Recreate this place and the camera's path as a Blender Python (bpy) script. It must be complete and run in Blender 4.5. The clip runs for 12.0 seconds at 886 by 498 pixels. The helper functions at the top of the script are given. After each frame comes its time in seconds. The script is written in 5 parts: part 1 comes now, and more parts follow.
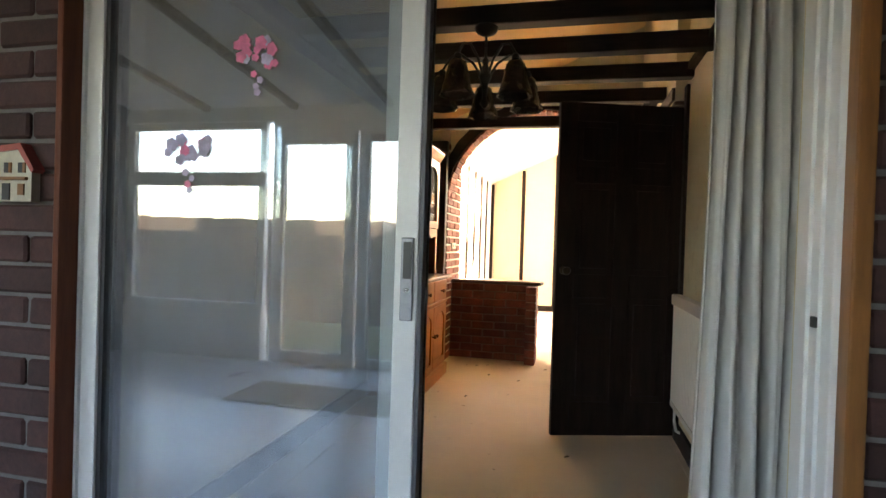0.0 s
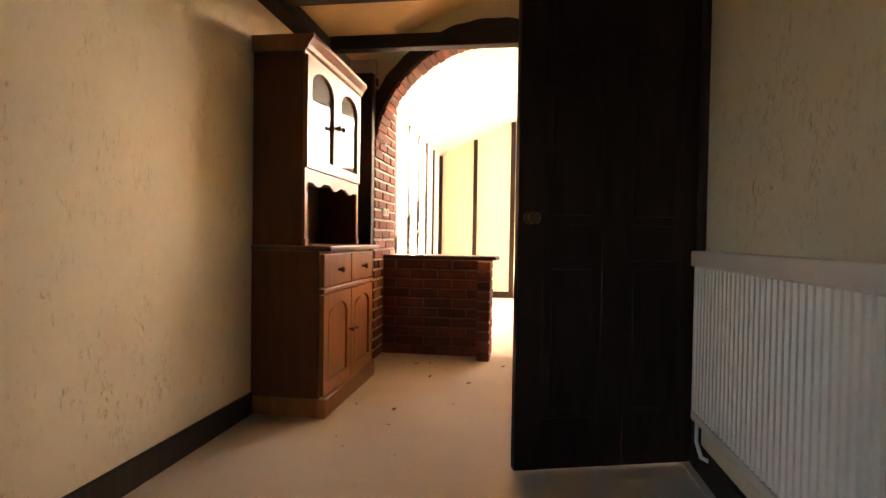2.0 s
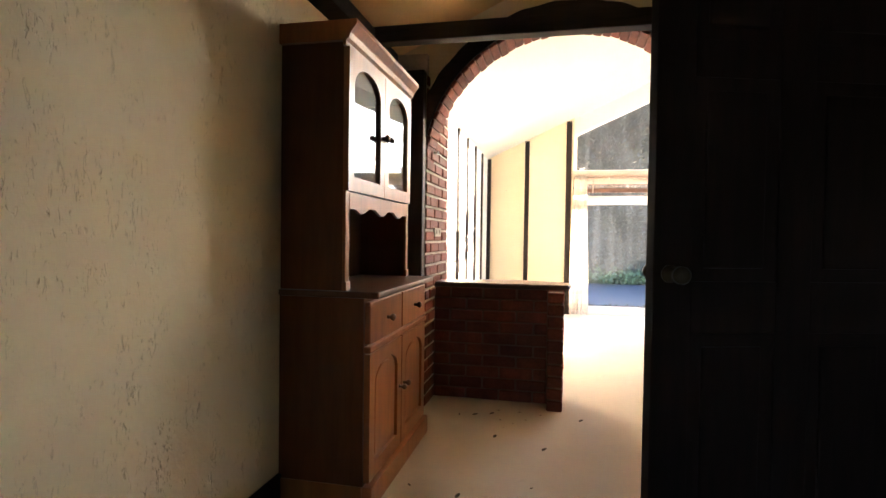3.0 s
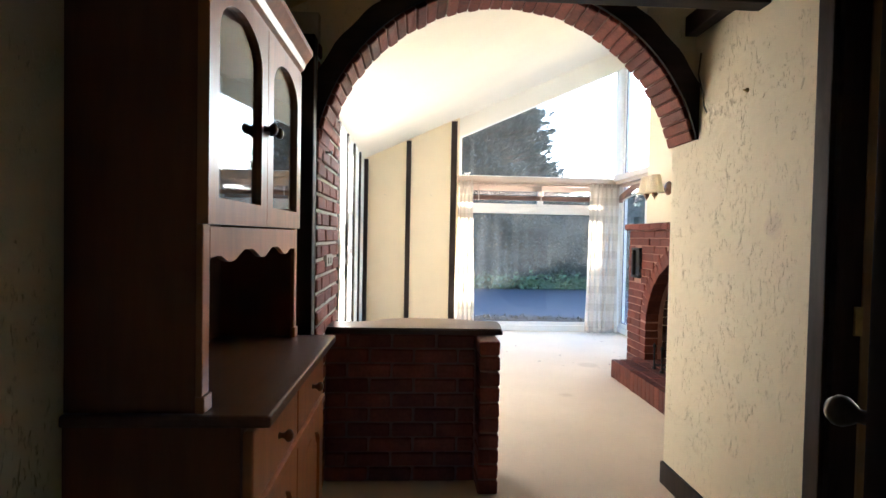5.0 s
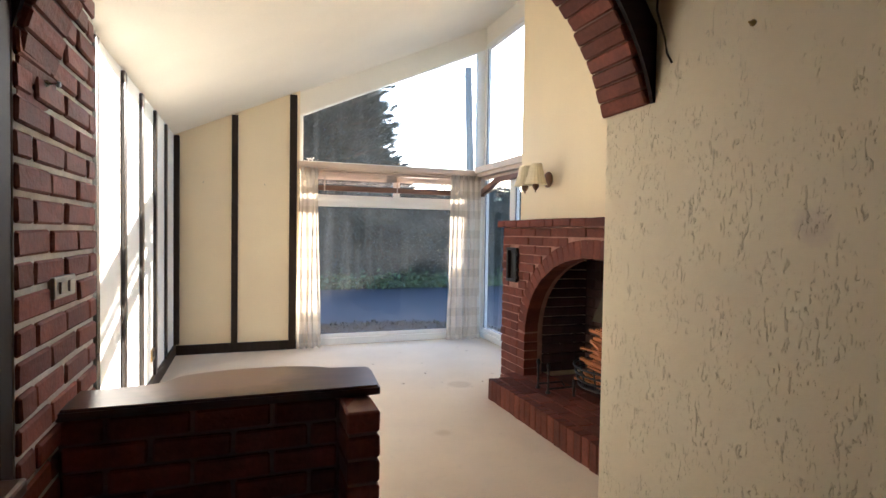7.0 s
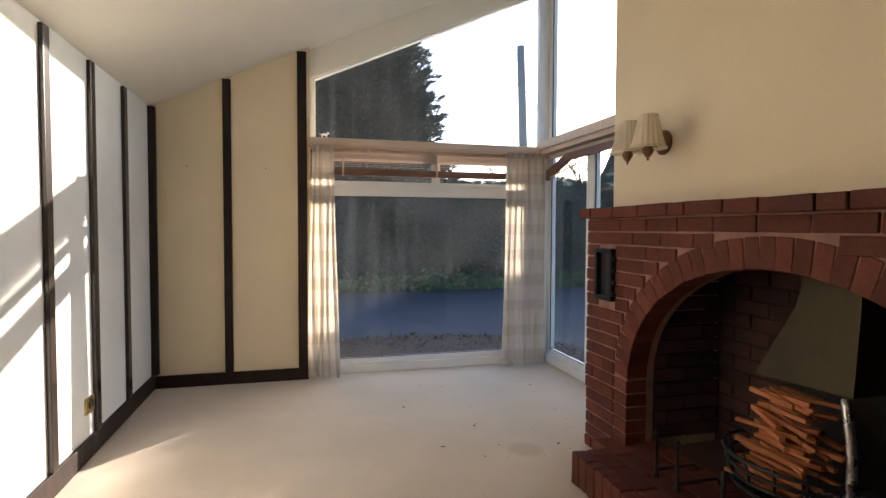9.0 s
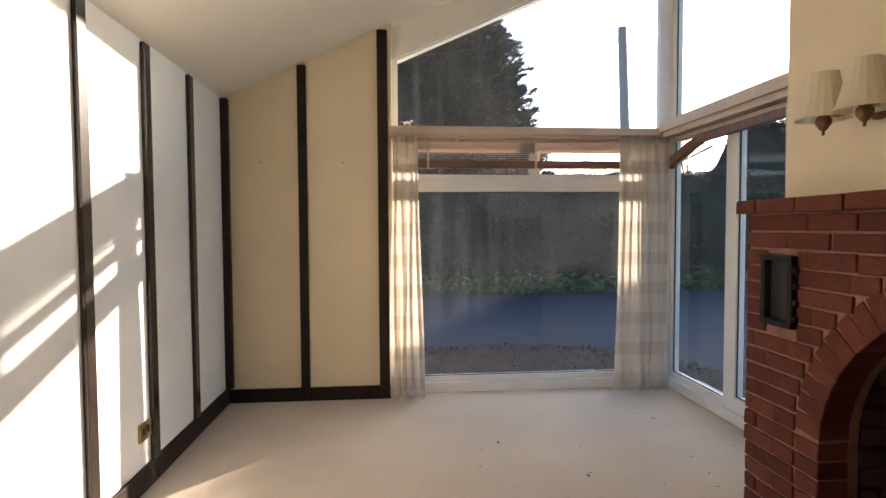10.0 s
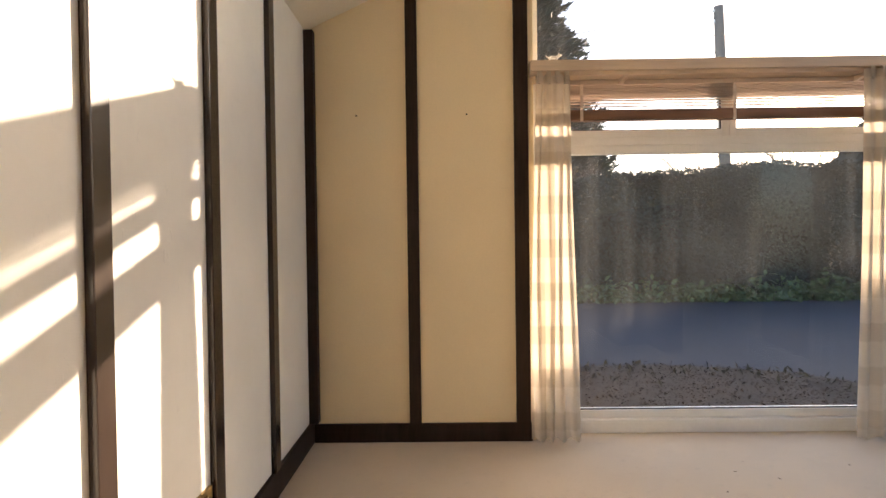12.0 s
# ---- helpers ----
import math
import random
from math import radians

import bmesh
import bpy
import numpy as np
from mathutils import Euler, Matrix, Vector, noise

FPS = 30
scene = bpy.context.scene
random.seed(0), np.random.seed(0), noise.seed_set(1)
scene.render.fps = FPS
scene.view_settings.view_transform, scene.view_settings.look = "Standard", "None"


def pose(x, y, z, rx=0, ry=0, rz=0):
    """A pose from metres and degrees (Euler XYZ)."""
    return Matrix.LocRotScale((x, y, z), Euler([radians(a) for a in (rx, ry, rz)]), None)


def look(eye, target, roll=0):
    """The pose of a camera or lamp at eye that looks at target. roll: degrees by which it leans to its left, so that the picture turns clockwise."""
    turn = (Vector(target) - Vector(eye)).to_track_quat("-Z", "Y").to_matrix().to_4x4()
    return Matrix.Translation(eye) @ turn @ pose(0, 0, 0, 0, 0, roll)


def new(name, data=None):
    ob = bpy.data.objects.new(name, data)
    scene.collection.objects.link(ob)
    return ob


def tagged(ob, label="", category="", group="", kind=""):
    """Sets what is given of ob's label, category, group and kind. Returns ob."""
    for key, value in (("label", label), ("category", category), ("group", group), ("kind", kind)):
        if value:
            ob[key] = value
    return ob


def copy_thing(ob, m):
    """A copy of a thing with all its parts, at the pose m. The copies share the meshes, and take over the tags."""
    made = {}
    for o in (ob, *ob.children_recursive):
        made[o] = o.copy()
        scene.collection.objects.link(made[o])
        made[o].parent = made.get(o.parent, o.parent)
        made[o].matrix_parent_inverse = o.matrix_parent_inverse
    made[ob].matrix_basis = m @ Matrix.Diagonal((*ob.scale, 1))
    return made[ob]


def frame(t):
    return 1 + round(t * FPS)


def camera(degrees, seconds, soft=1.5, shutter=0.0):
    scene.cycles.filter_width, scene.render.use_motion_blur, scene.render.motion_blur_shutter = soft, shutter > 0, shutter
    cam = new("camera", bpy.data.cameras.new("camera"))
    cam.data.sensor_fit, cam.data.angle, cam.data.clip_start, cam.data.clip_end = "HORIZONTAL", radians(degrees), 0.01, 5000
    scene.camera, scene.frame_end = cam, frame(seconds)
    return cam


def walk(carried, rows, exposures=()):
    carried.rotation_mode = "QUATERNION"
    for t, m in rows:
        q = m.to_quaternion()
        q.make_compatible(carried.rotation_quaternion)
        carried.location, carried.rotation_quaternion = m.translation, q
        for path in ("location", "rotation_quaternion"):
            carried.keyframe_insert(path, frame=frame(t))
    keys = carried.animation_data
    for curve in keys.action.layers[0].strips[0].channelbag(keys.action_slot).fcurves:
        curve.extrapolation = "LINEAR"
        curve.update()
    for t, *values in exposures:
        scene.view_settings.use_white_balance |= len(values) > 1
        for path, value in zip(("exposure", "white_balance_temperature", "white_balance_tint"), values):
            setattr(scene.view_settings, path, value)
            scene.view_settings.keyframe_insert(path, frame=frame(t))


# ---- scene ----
cam = camera(79.0, 12.0)
PATH = [
    (0, (1.034, 0.836, 1.132), (0.579, 2.783, 1.111), 1.8),
    (0.5, (1.05, 1.017, 1.099), (0.756, 2.995, 1.07), 1.4),
    (1, (1.094, 1.304, 1.075), (0.823, 3.286, 1.043), 1.2),
    (1.5, (1.05, 1.63, 0.98), (0.779, 3.611, 0.943), 1.1),
    (2, (0.985, 1.993, 0.913), (0.691, 3.971, 0.873), 0.9),
    (2.5, (0.865, 2.326, 0.961), (0.519, 4.295, 0.918), 0.7),
    (2.7, (0.815, 2.439, 1.015), (0.379, 4.39, 0.966), 0.7),
    (4.3, (0.373, 3.11, 1.209), (0.229, 5.104, 1.161), 1.4),
    (4.5, (0.359, 3.224, 1.214), (0.302, 5.222, 1.165), 1.2),
    (5, (0.338, 3.425, 1.245), (0.44, 5.422, 1.195), 1.1),
    (5.5, (0.258, 3.627, 1.257), (0.624, 5.593, 1.211), 1.3),
    (6, (0.207, 3.837, 1.278), (0.849, 5.73, 1.232), 1.4),
    (6.5, (0.293, 4.112, 1.271), (0.977, 5.991, 1.221), 1.0),
    (7, (0.385, 4.413, 1.272), (1.06, 6.295, 1.214), 0.9),
    (7.2, (0.412, 4.573, 1.238), (1.086, 6.456, 1.215), 1.0),
    (9, (0.832, 5.757, 1.269), (1.329, 7.693, 1.194), 0.2),
    (9.5, (0.873, 6.031, 1.27), (1.298, 7.984, 1.195), 0.1),
    (10, (0.92, 6.376, 1.282), (1.086, 8.368, 1.2), -0.3),
    (10.5, (0.823, 6.653, 1.248), (0.816, 8.651, 1.174), -0.4),
    (11, (0.693, 6.95, 1.244), (0.647, 8.948, 1.172), -0.4),
    (11.5, (0.549, 7.248, 1.172), (0.494, 9.246, 1.114), -0.6),
    (12, (0.418, 7.50, 1.087), (0.398, 9.50, 1.053), -0.7),
]
EXPOSURES = [(0.0, 5.25, 7050, 24), (0.5, 5.2, 6950, 25), (1.0, 5.2, 6950, 27), (1.5, 5.08, 7100, 30), (2.0, 4.85, 7200, 32), (2.5, 4.62, 6450, 25), (4.5, 3.85, 4900, 11), (6.0, 3.4, 4800, 12), (7.0, 2.9, 5100, 14), (9.0, 2.0, 5300, 15), (10.5, 2.07, 5750, 18), (12.0, 2.22, 6300, 20)]
walk(cam, [(t, look(eye, target, roll)) for t, eye, target, roll in PATH], EXPOSURES)

# ---- world and sun ----
SUN_WAY = Vector((-1.0, -1.045, -0.388))
world = bpy.data.worlds.new("sky")
scene.world = world
world.use_nodes = True
wn = world.node_tree
sky = wn.nodes.new("ShaderNodeTexSky")
sky.sky_type = "NISHITA"
sky.sun_disc = False
sky.sun_elevation = radians(15.0)
sky.sun_rotation = math.atan2(1.0, 1.045)
sky.air_density, sky.dust_density, sky.ozone_density = 1.0, 1.5, 1.0
wn.links.new(sky.outputs["Color"], wn.nodes["Background"].inputs["Color"])
wn.nodes["Background"].inputs["Strength"].default_value = 0.105
sun_data = bpy.data.lights.new("sun", "SUN")
sun_data.energy, sun_data.angle, sun_data.color = 5.0, radians(0.6), (1.0, 0.80, 0.55)
sun = new("sun", sun_data)
sun.matrix_world = look((30, 32, 11), Vector((30, 32, 11)) + SUN_WAY)


# ---- materials ----
def blank(name):
    m = bpy.data.materials.new(name)
    m.use_nodes = True
    nt = m.node_tree
    return m, nt, nt.nodes["Principled BSDF"]


def place_node(nt, stretch=(1, 1, 1)):
    g = nt.nodes.new("ShaderNodeNewGeometry")
    mp = nt.nodes.new("ShaderNodeMapping")
    mp.inputs["Scale"].default_value = stretch
    nt.links.new(g.outputs["Position"], mp.inputs["Vector"])
    return mp.outputs["Vector"]


def noise_node(nt, vec, scale, detail=4.0, rough=0.55):
    n = nt.nodes.new("ShaderNodeTexNoise")
    n.inputs["Scale"].default_value, n.inputs["Detail"].default_value, n.inputs["Roughness"].default_value = scale, detail, rough
    nt.links.new(vec, n.inputs["Vector"])
    return n.outputs["Fac"]


def ramp_node(nt, fac, lo, hi):
    r = nt.nodes.new("ShaderNodeMapRange")
    r.inputs["From Min"].default_value, r.inputs["From Max"].default_value = lo, hi
    nt.links.new(fac, r.inputs["Value"])
    return r.outputs["Result"]


def mix_node(nt, fac, a, b, blend="MIX"):
    x = nt.nodes.new("ShaderNodeMix")
    x.data_type, x.blend_type = "RGBA", blend
    for sock, v in ((x.inputs["Factor"], fac), (x.inputs["A"], a), (x.inputs["B"], b)):
        if isinstance(v, (int, float)):
            sock.default_value = v
        elif isinstance(v, tuple):
            sock.default_value = (*v, 1.0)
        else:
            nt.links.new(v, sock)
    return x.outputs["Result"]


def math_node(nt, op, a, b):
    x = nt.nodes.new("ShaderNodeMath")
    x.operation = op
    for sock, v in zip(x.inputs, (a, b)):
        if isinstance(v, (int, float)):
            sock.default_value = v
        else:
            nt.links.new(v, sock)
    return x.outputs["Value"]


def bump_node(nt, bsdf, height, strength, distance):
    b = nt.nodes.new("ShaderNodeBump")
    b.inputs["Strength"].default_value, b.inputs["Distance"].default_value = strength, distance
    nt.links.new(height, b.inputs["Height"])
    nt.links.new(b.outputs["Normal"], bsdf.inputs["Normal"])


def tone(col, k):
    return tuple(min(1.0, c * k) for c in col)


def surface(name, col, rough=0.6, var=0.12, scale=2.5, fine=70.0, bump=0.15, depth=0.002, metal=0.0, stretch=(1, 1, 1), per_object=0.0, spec=0.5, grain=0.1):
    """Colour with broad stains, fine grain and fine relief."""
    m, nt, b = blank(name)
    v = place_node(nt, stretch)
    broad = noise_node(nt, v, scale)
    small = noise_node(nt, v, fine, 3.0)
    c = mix_node(nt, ramp_node(nt, broad, 0.3, 0.7), tone(col, 1 - var), tone(col, 1 + var))
    c = mix_node(nt, ramp_node(nt, small, 0.35, 0.65), c, tone((0.5, 0.5, 0.5), 2 * (1 - grain)), "MULTIPLY") if grain else c
    if per_object:
        info = nt.nodes.new("ShaderNodeObjectInfo")
        h = nt.nodes.new("ShaderNodeHueSaturation")
        nt.links.new(ramp_node(nt, info.outputs["Random"], 0.0, 1.0), h.inputs["Value"])
        r = h.inputs["Value"].links[0].from_node
        r.inputs["To Min"].default_value, r.inputs["To Max"].default_value = 1 - per_object, 1 + per_object
        nt.links.new(c, h.inputs["Color"])
        c = h.outputs["Color"]
    nt.links.new(c, b.inputs["Base Color"])
    b.inputs["Metallic"].default_value, b.inputs["Specular IOR Level"].default_value = metal, spec
    rr = nt.nodes.new("ShaderNodeMapRange")
    rr.inputs["To Min"].default_value, rr.inputs["To Max"].default_value = max(0.02, rough - 0.1), min(1.0, rough + 0.1)
    nt.links.new(broad, rr.inputs["Value"])
    nt.links.new(rr.outputs["Result"], b.inputs["Roughness"])
    bump_node(nt, b, small, bump, depth)
    return m


def pitted_plaster(name, col, strong=1.0, spread=0.0, blotch=True):
    """Painted plaster torn with short upright gouges that gather in patches."""
    m, nt, b = blank(name)
    v = place_node(nt)
    cuts = None
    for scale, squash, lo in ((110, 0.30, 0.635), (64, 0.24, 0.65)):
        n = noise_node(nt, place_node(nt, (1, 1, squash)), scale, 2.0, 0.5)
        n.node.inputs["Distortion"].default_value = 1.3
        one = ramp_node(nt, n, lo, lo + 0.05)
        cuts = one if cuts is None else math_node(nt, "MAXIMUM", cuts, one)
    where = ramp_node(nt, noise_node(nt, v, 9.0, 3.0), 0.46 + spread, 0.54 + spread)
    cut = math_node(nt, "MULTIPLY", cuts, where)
    grain = noise_node(nt, v, 140, 2.0)
    lumps = noise_node(nt, v, 24, 3.0)
    broad = noise_node(nt, v, 1.7)
    c = mix_node(nt, ramp_node(nt, broad, 0.3, 0.7), tone(col, 0.92), tone(col, 1.05))
    c = mix_node(nt, math_node(nt, "MULTIPLY", ramp_node(nt, lumps, 0.5, 0.75), 0.12), c, tone(col, 0.82))
    # the shade inside the gouges is put into the colour as well
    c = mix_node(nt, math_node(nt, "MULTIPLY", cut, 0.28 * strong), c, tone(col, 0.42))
    if blotch:
        d = nt.nodes.new("ShaderNodeVectorMath")
        d.operation = "DISTANCE"
        nt.links.new(v, d.inputs[0])
        d.inputs[1].default_value = (1.63, 5.31, 1.305)
        blot = math_node(nt, "ADD", d.outputs["Value"], math_node(nt, "MULTIPLY", noise_node(nt, v, 30, 3.0), 0.05))
        c = mix_node(nt, math_node(nt, "MULTIPLY", ramp_node(nt, blot, 0.085, 0.055), 0.35), c, (0.45, 0.33, 0.32))
    nt.links.new(c, b.inputs["Base Color"])
    b.inputs["Roughness"].default_value = 0.62
    height = math_node(nt, "SUBTRACT", math_node(nt, "ADD", math_node(nt, "MULTIPLY", grain, 0.05), math_node(nt, "MULTIPLY", lumps, 0.25)), cut)
    bump_node(nt, b, height, 0.95 * strong, 0.009)
    return m


def carpet_material():
    m, nt, b = blank("carpet")
    v = place_node(nt)
    col = (0.625, 0.53, 0.405)
    broad = noise_node(nt, v, 1.2, 5.0)
    tuft = noise_node(nt, v, 260, 2.0)
    mid = noise_node(nt, v, 22, 4.0)
    c = mix_node(nt, ramp_node(nt, broad, 0.3, 0.7), tone(col, 0.9), tone(col, 1.08))
    c = mix_node(nt, ramp_node(nt, tuft, 0.3, 0.7), c, (0.86, 0.84, 0.82), "MULTIPLY")
    c = mix_node(nt, math_node(nt, "MULTIPLY", ramp_node(nt, mid, 0.60, 0.72), 0.3), c, tone(col, 0.62))
    for (sx, sy, r) in ((2.055, 8.6, 0.1), (1.55, 7.6, 0.05)):
        d = nt.nodes.new("ShaderNodeVectorMath")
        d.operation = "DISTANCE"
        nt.links.new(v, d.inputs[0])
        d.inputs[1].default_value = (sx, sy, 0.0)
        edge = math_node(nt, "ADD", d.outputs["Value"], math_node(nt, "MULTIPLY", mid, 0.05))
        c = mix_node(nt, math_node(nt, "MULTIPLY", ramp_node(nt, edge, r + 0.045, r), 0.4), c, (0.32, 0.24, 0.15))
    nt.links.new(c, b.inputs["Base Color"])
    b.inputs["Roughness"].default_value, b.inputs["Specular IOR Level"].default_value = 0.95, 0.1
    b.inputs["Sheen Weight"].default_value = 0.2
    bump_node(nt, b, tuft, 0.5, 0.004)
    return m


def wood(name, col, rough=0.4, along="z", contrast=0.25, per_object=0.0):
    stretch = {"x": (0.12, 1, 1), "y": (1, 0.12, 1), "z": (1, 1, 0.12)}[along]
    m, nt, b = blank(name)
    v = place_node(nt, stretch)
    ring = noise_node(nt, v, 26, 6.0, 0.65)
    broad = noise_node(nt, place_node(nt), 2.2)
    c = mix_node(nt, ramp_node(nt, ring, 0.32, 0.68), tone(col, 1 - contrast), tone(col, 1 + contrast))
    c = mix_node(nt, ramp_node(nt, broad, 0.3, 0.7), c, (0.86, 0.84, 0.82), "MULTIPLY")
    if per_object:
        info = nt.nodes.new("ShaderNodeObjectInfo")
        c = mix_node(nt, math_node(nt, "MULTIPLY", info.outputs["Random"], per_object), c, tone(col, 0.4))
    nt.links.new(c, b.inputs["Base Color"])
    b.inputs["Roughness"].default_value = rough
    bump_node(nt, b, ring, 0.12, 0.001)
    return m


def glass_material(name, straight, tint=(0.97, 0.985, 0.98), dirt_sheen=0.0, film_kind="ShaderNodeBsdfDiffuse"):
    m, nt, b = blank(name)
    nt.nodes.remove(b)
    out = nt.nodes["Material Output"]
    clear = nt.nodes.new("ShaderNodeBsdfTransparent")
    clear.inputs["Color"].default_value = (*tint, 1)
    gloss = nt.nodes.new("ShaderNodeBsdfGlossy")
    gloss.inputs["Roughness"].default_value = 0.012
    lw = nt.nodes.new("ShaderNodeLayerWeight")
    lw.inputs["Blend"].default_value = 0.5
    graze = math_node(nt, "POWER", lw.outputs["Facing"], 5.0)
    fac = math_node(nt, "ADD", math_node(nt, "MULTIPLY", graze, 1 - straight), straight)
    mix = nt.nodes.new("ShaderNodeMixShader")
    nt.links.new(fac, mix.inputs["Fac"])
    nt.links.new(clear.outputs[0], mix.inputs[1])
    nt.links.new(gloss.outputs[0], mix.inputs[2])
    last = mix.outputs[0]
    if dirt_sheen:
        film = nt.nodes.new(film_kind)
        film.inputs["Color"].default_value = (0.7, 0.72, 0.74, 1)
        # dirt film whose upright streaks also paint in curtain reflections and sun haze
        v = place_node(nt, (1, 1, 0.05))
        streak = math_node(nt, "ADD", ramp_node(nt, noise_node(nt, v, 9, 4.0), 0.52, 0.8), math_node(nt, "MULTIPLY", noise_node(nt, place_node(nt), 2.2, 3.0), 1.2))
        m2 = nt.nodes.new("ShaderNodeMixShader")
        nt.links.new(math_node(nt, "MULTIPLY", streak, dirt_sheen), m2.inputs["Fac"])
        nt.links.new(last, m2.inputs[1])
        nt.links.new(film.outputs[0], m2.inputs[2])
        last = m2.outputs[0]
    nt.links.new(last, out.inputs["Surface"])
    return m


def cloth_material(name, col, through_part=0.45, checks=False, sheer=0.0):
    m, nt, b = blank(name)
    out = nt.nodes["Material Output"]
    v = place_node(nt)
    weave = noise_node(nt, v, 300, 2.0)
    c = mix_node(nt, ramp_node(nt, weave, 0.3, 0.7), tone(col, 0.92), col)
    if checks:
        sep = nt.nodes.new("ShaderNodeSeparateXYZ")
        nt.links.new(v, sep.inputs[0])
        bands = []
        for axis, period in (("Z", 0.23), ("X", 0.17)):
            w = math_node(nt, "PINGPONG", math_node(nt, "MULTIPLY", sep.outputs[axis], 1 / period), 0.5)
            bands.append(ramp_node(nt, w, 0.27, 0.31))
        both = math_node(nt, "ADD", bands[0], math_node(nt, "MULTIPLY", bands[1], 0.6))
        c = mix_node(nt, math_node(nt, "MULTIPLY", both, 0.4), c, (0.55, 0.49, 0.40))
    nt.links.new(c, b.inputs["Base Color"])
    b.inputs["Roughness"].default_value, b.inputs["Specular IOR Level"].default_value = 0.9, 0.1
    tl = nt.nodes.new("ShaderNodeBsdfTranslucent")
    nt.links.new(c, tl.inputs["Color"])
    mix = nt.nodes.new("ShaderNodeMixShader")
    mix.inputs["Fac"].default_value = through_part
    nt.links.new(b.outputs[0], mix.inputs[1])
    nt.links.new(tl.outputs[0], mix.inputs[2])
    last = mix.outputs[0]
    if sheer:
        gaps = nt.nodes.new("ShaderNodeBsdfTransparent")
        m2 = nt.nodes.new("ShaderNodeMixShader")
        m2.inputs["Fac"].default_value = sheer
        nt.links.new(last, m2.inputs[1])
        nt.links.new(gaps.outputs[0], m2.inputs[2])
        last = m2.outputs[0]
    nt.links.new(last, out.inputs["Surface"])
    bump_node(nt, b, weave, 0.2, 0.001)
    return m


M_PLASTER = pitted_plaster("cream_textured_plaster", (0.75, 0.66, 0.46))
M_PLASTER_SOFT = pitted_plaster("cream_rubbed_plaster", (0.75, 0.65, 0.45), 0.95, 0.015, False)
M_PANEL = surface("cream_panel_paint", (0.80, 0.68, 0.46), 0.6, 0.04, 1.5, 90, 0.12, 0.0015, grain=0.03)
M_WHITE_PANEL = pitted_plaster("white_panel_paint", (0.81, 0.79, 0.72), 0.4, 0.1, False)
# cream paint with the warm bounced light put into its colour as amber
M_DINING_CEILING = surface("warm_lit_cream_ceiling", (0.84, 0.59, 0.28), 0.75, 0.1, 2.0, 60, 0.3, 0.003, grain=0.05)
M_STRIP = wood("glossy_dark_strip", (0.026, 0.018, 0.014), 0.22, "z", 0.3)
M_CEILING = surface("cream_ceiling_paint", (0.81, 0.77, 0.67), 0.75, 0.04, 1.2, 80, 0.15, 0.002, grain=0.03)
M_CARPET = carpet_material()
M_DARK = wood("dark_stained_timber", (0.03, 0.02, 0.015), 0.55, "z", 0.35)
M_BEAM = wood("black_stained_beam", (0.030, 0.022, 0.018), 0.6, "x", 0.4)
M_DOOR = wood("dark_brown_door_stain", (0.026, 0.015, 0.011), 0.55, "z", 0.3)
M_BRICK = surface("red_brick", (0.125, 0.035, 0.021), 0.7, 0.22, 9, 60, 0.6, 0.004, per_object=0.28, grain=0.2, spec=0.25)
M_BRICK_OUT = surface("weathered_brown_brick", (0.055, 0.022, 0.018), 0.8, 0.25, 8, 60, 0.6, 0.004, per_object=0.3, grain=0.2)
M_BRICK_DARK = surface("dark_maroon_brick", (0.19, 0.055, 0.034), 0.7, 0.25, 9, 60, 0.6, 0.004, per_object=0.3, grain=0.2, spec=0.25)
M_MORTAR = surface("mortar", (0.20, 0.11, 0.08), 0.9, 0.2, 12, 120, 0.6, 0.003)
M_PALE_MORTAR = surface("pale_pier_mortar", (0.52, 0.45, 0.38), 0.9, 0.2, 12, 120, 0.6, 0.003)
M_SWITCH = surface("dull_switch_plate", (0.34, 0.31, 0.25), 0.35, 0.15, 20, 90, 0.1, 0.001)
# white stile edge, coloured dark grey because it faces away from the light
M_SHADED_EDGE = surface("shaded_white_edge", (0.10, 0.105, 0.115), 0.45, 0.1, 10, 90, 0.1, 0.001)
M_HANDLE = surface("grey_handle_metal", (0.30, 0.31, 0.33), 0.4, 0.1, 20, 90, 0.1, 0.001, metal=0.5)
M_MORTAR_OUT = surface("grey_mortar", (0.15, 0.14, 0.135), 0.9, 0.2, 12, 120, 0.6, 0.003)
M_SOOT = surface("sooty_brick", (0.052, 0.023, 0.018), 0.9, 0.3, 6, 60, 0.6, 0.004, per_object=0.3)
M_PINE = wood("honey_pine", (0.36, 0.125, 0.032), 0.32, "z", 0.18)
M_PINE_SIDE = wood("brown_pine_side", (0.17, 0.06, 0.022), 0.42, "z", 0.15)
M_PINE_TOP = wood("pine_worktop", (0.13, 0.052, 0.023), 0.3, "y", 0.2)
M_KNOB = wood("dark_turned_knob", (0.16, 0.075, 0.03), 0.3, "x")
M_BAR_TOP = wood("dark_bar_top", (0.07, 0.03, 0.02), 0.3, "x", 0.25)


def sheen_patch(m, at, radius, col, amount):
    """A pale patch with an uneven edge, a painted reflection laid over a material's colour."""
    nt = m.node_tree
    b = nt.nodes["Principled BSDF"]
    old = b.inputs["Base Color"].links[0].from_socket
    v = place_node(nt)
    d = nt.nodes.new("ShaderNodeVectorMath")
    d.operation = "DISTANCE"
    nt.links.new(v, d.inputs[0])
    d.inputs[1].default_value = at
    edge = math_node(nt, "ADD", d.outputs["Value"], math_node(nt, "MULTIPLY", noise_node(nt, v, 14, 4.0), 0.12))
    nt.links.new(mix_node(nt, math_node(nt, "MULTIPLY", ramp_node(nt, edge, radius + 0.1, radius), amount), old, col), b.inputs["Base Color"])


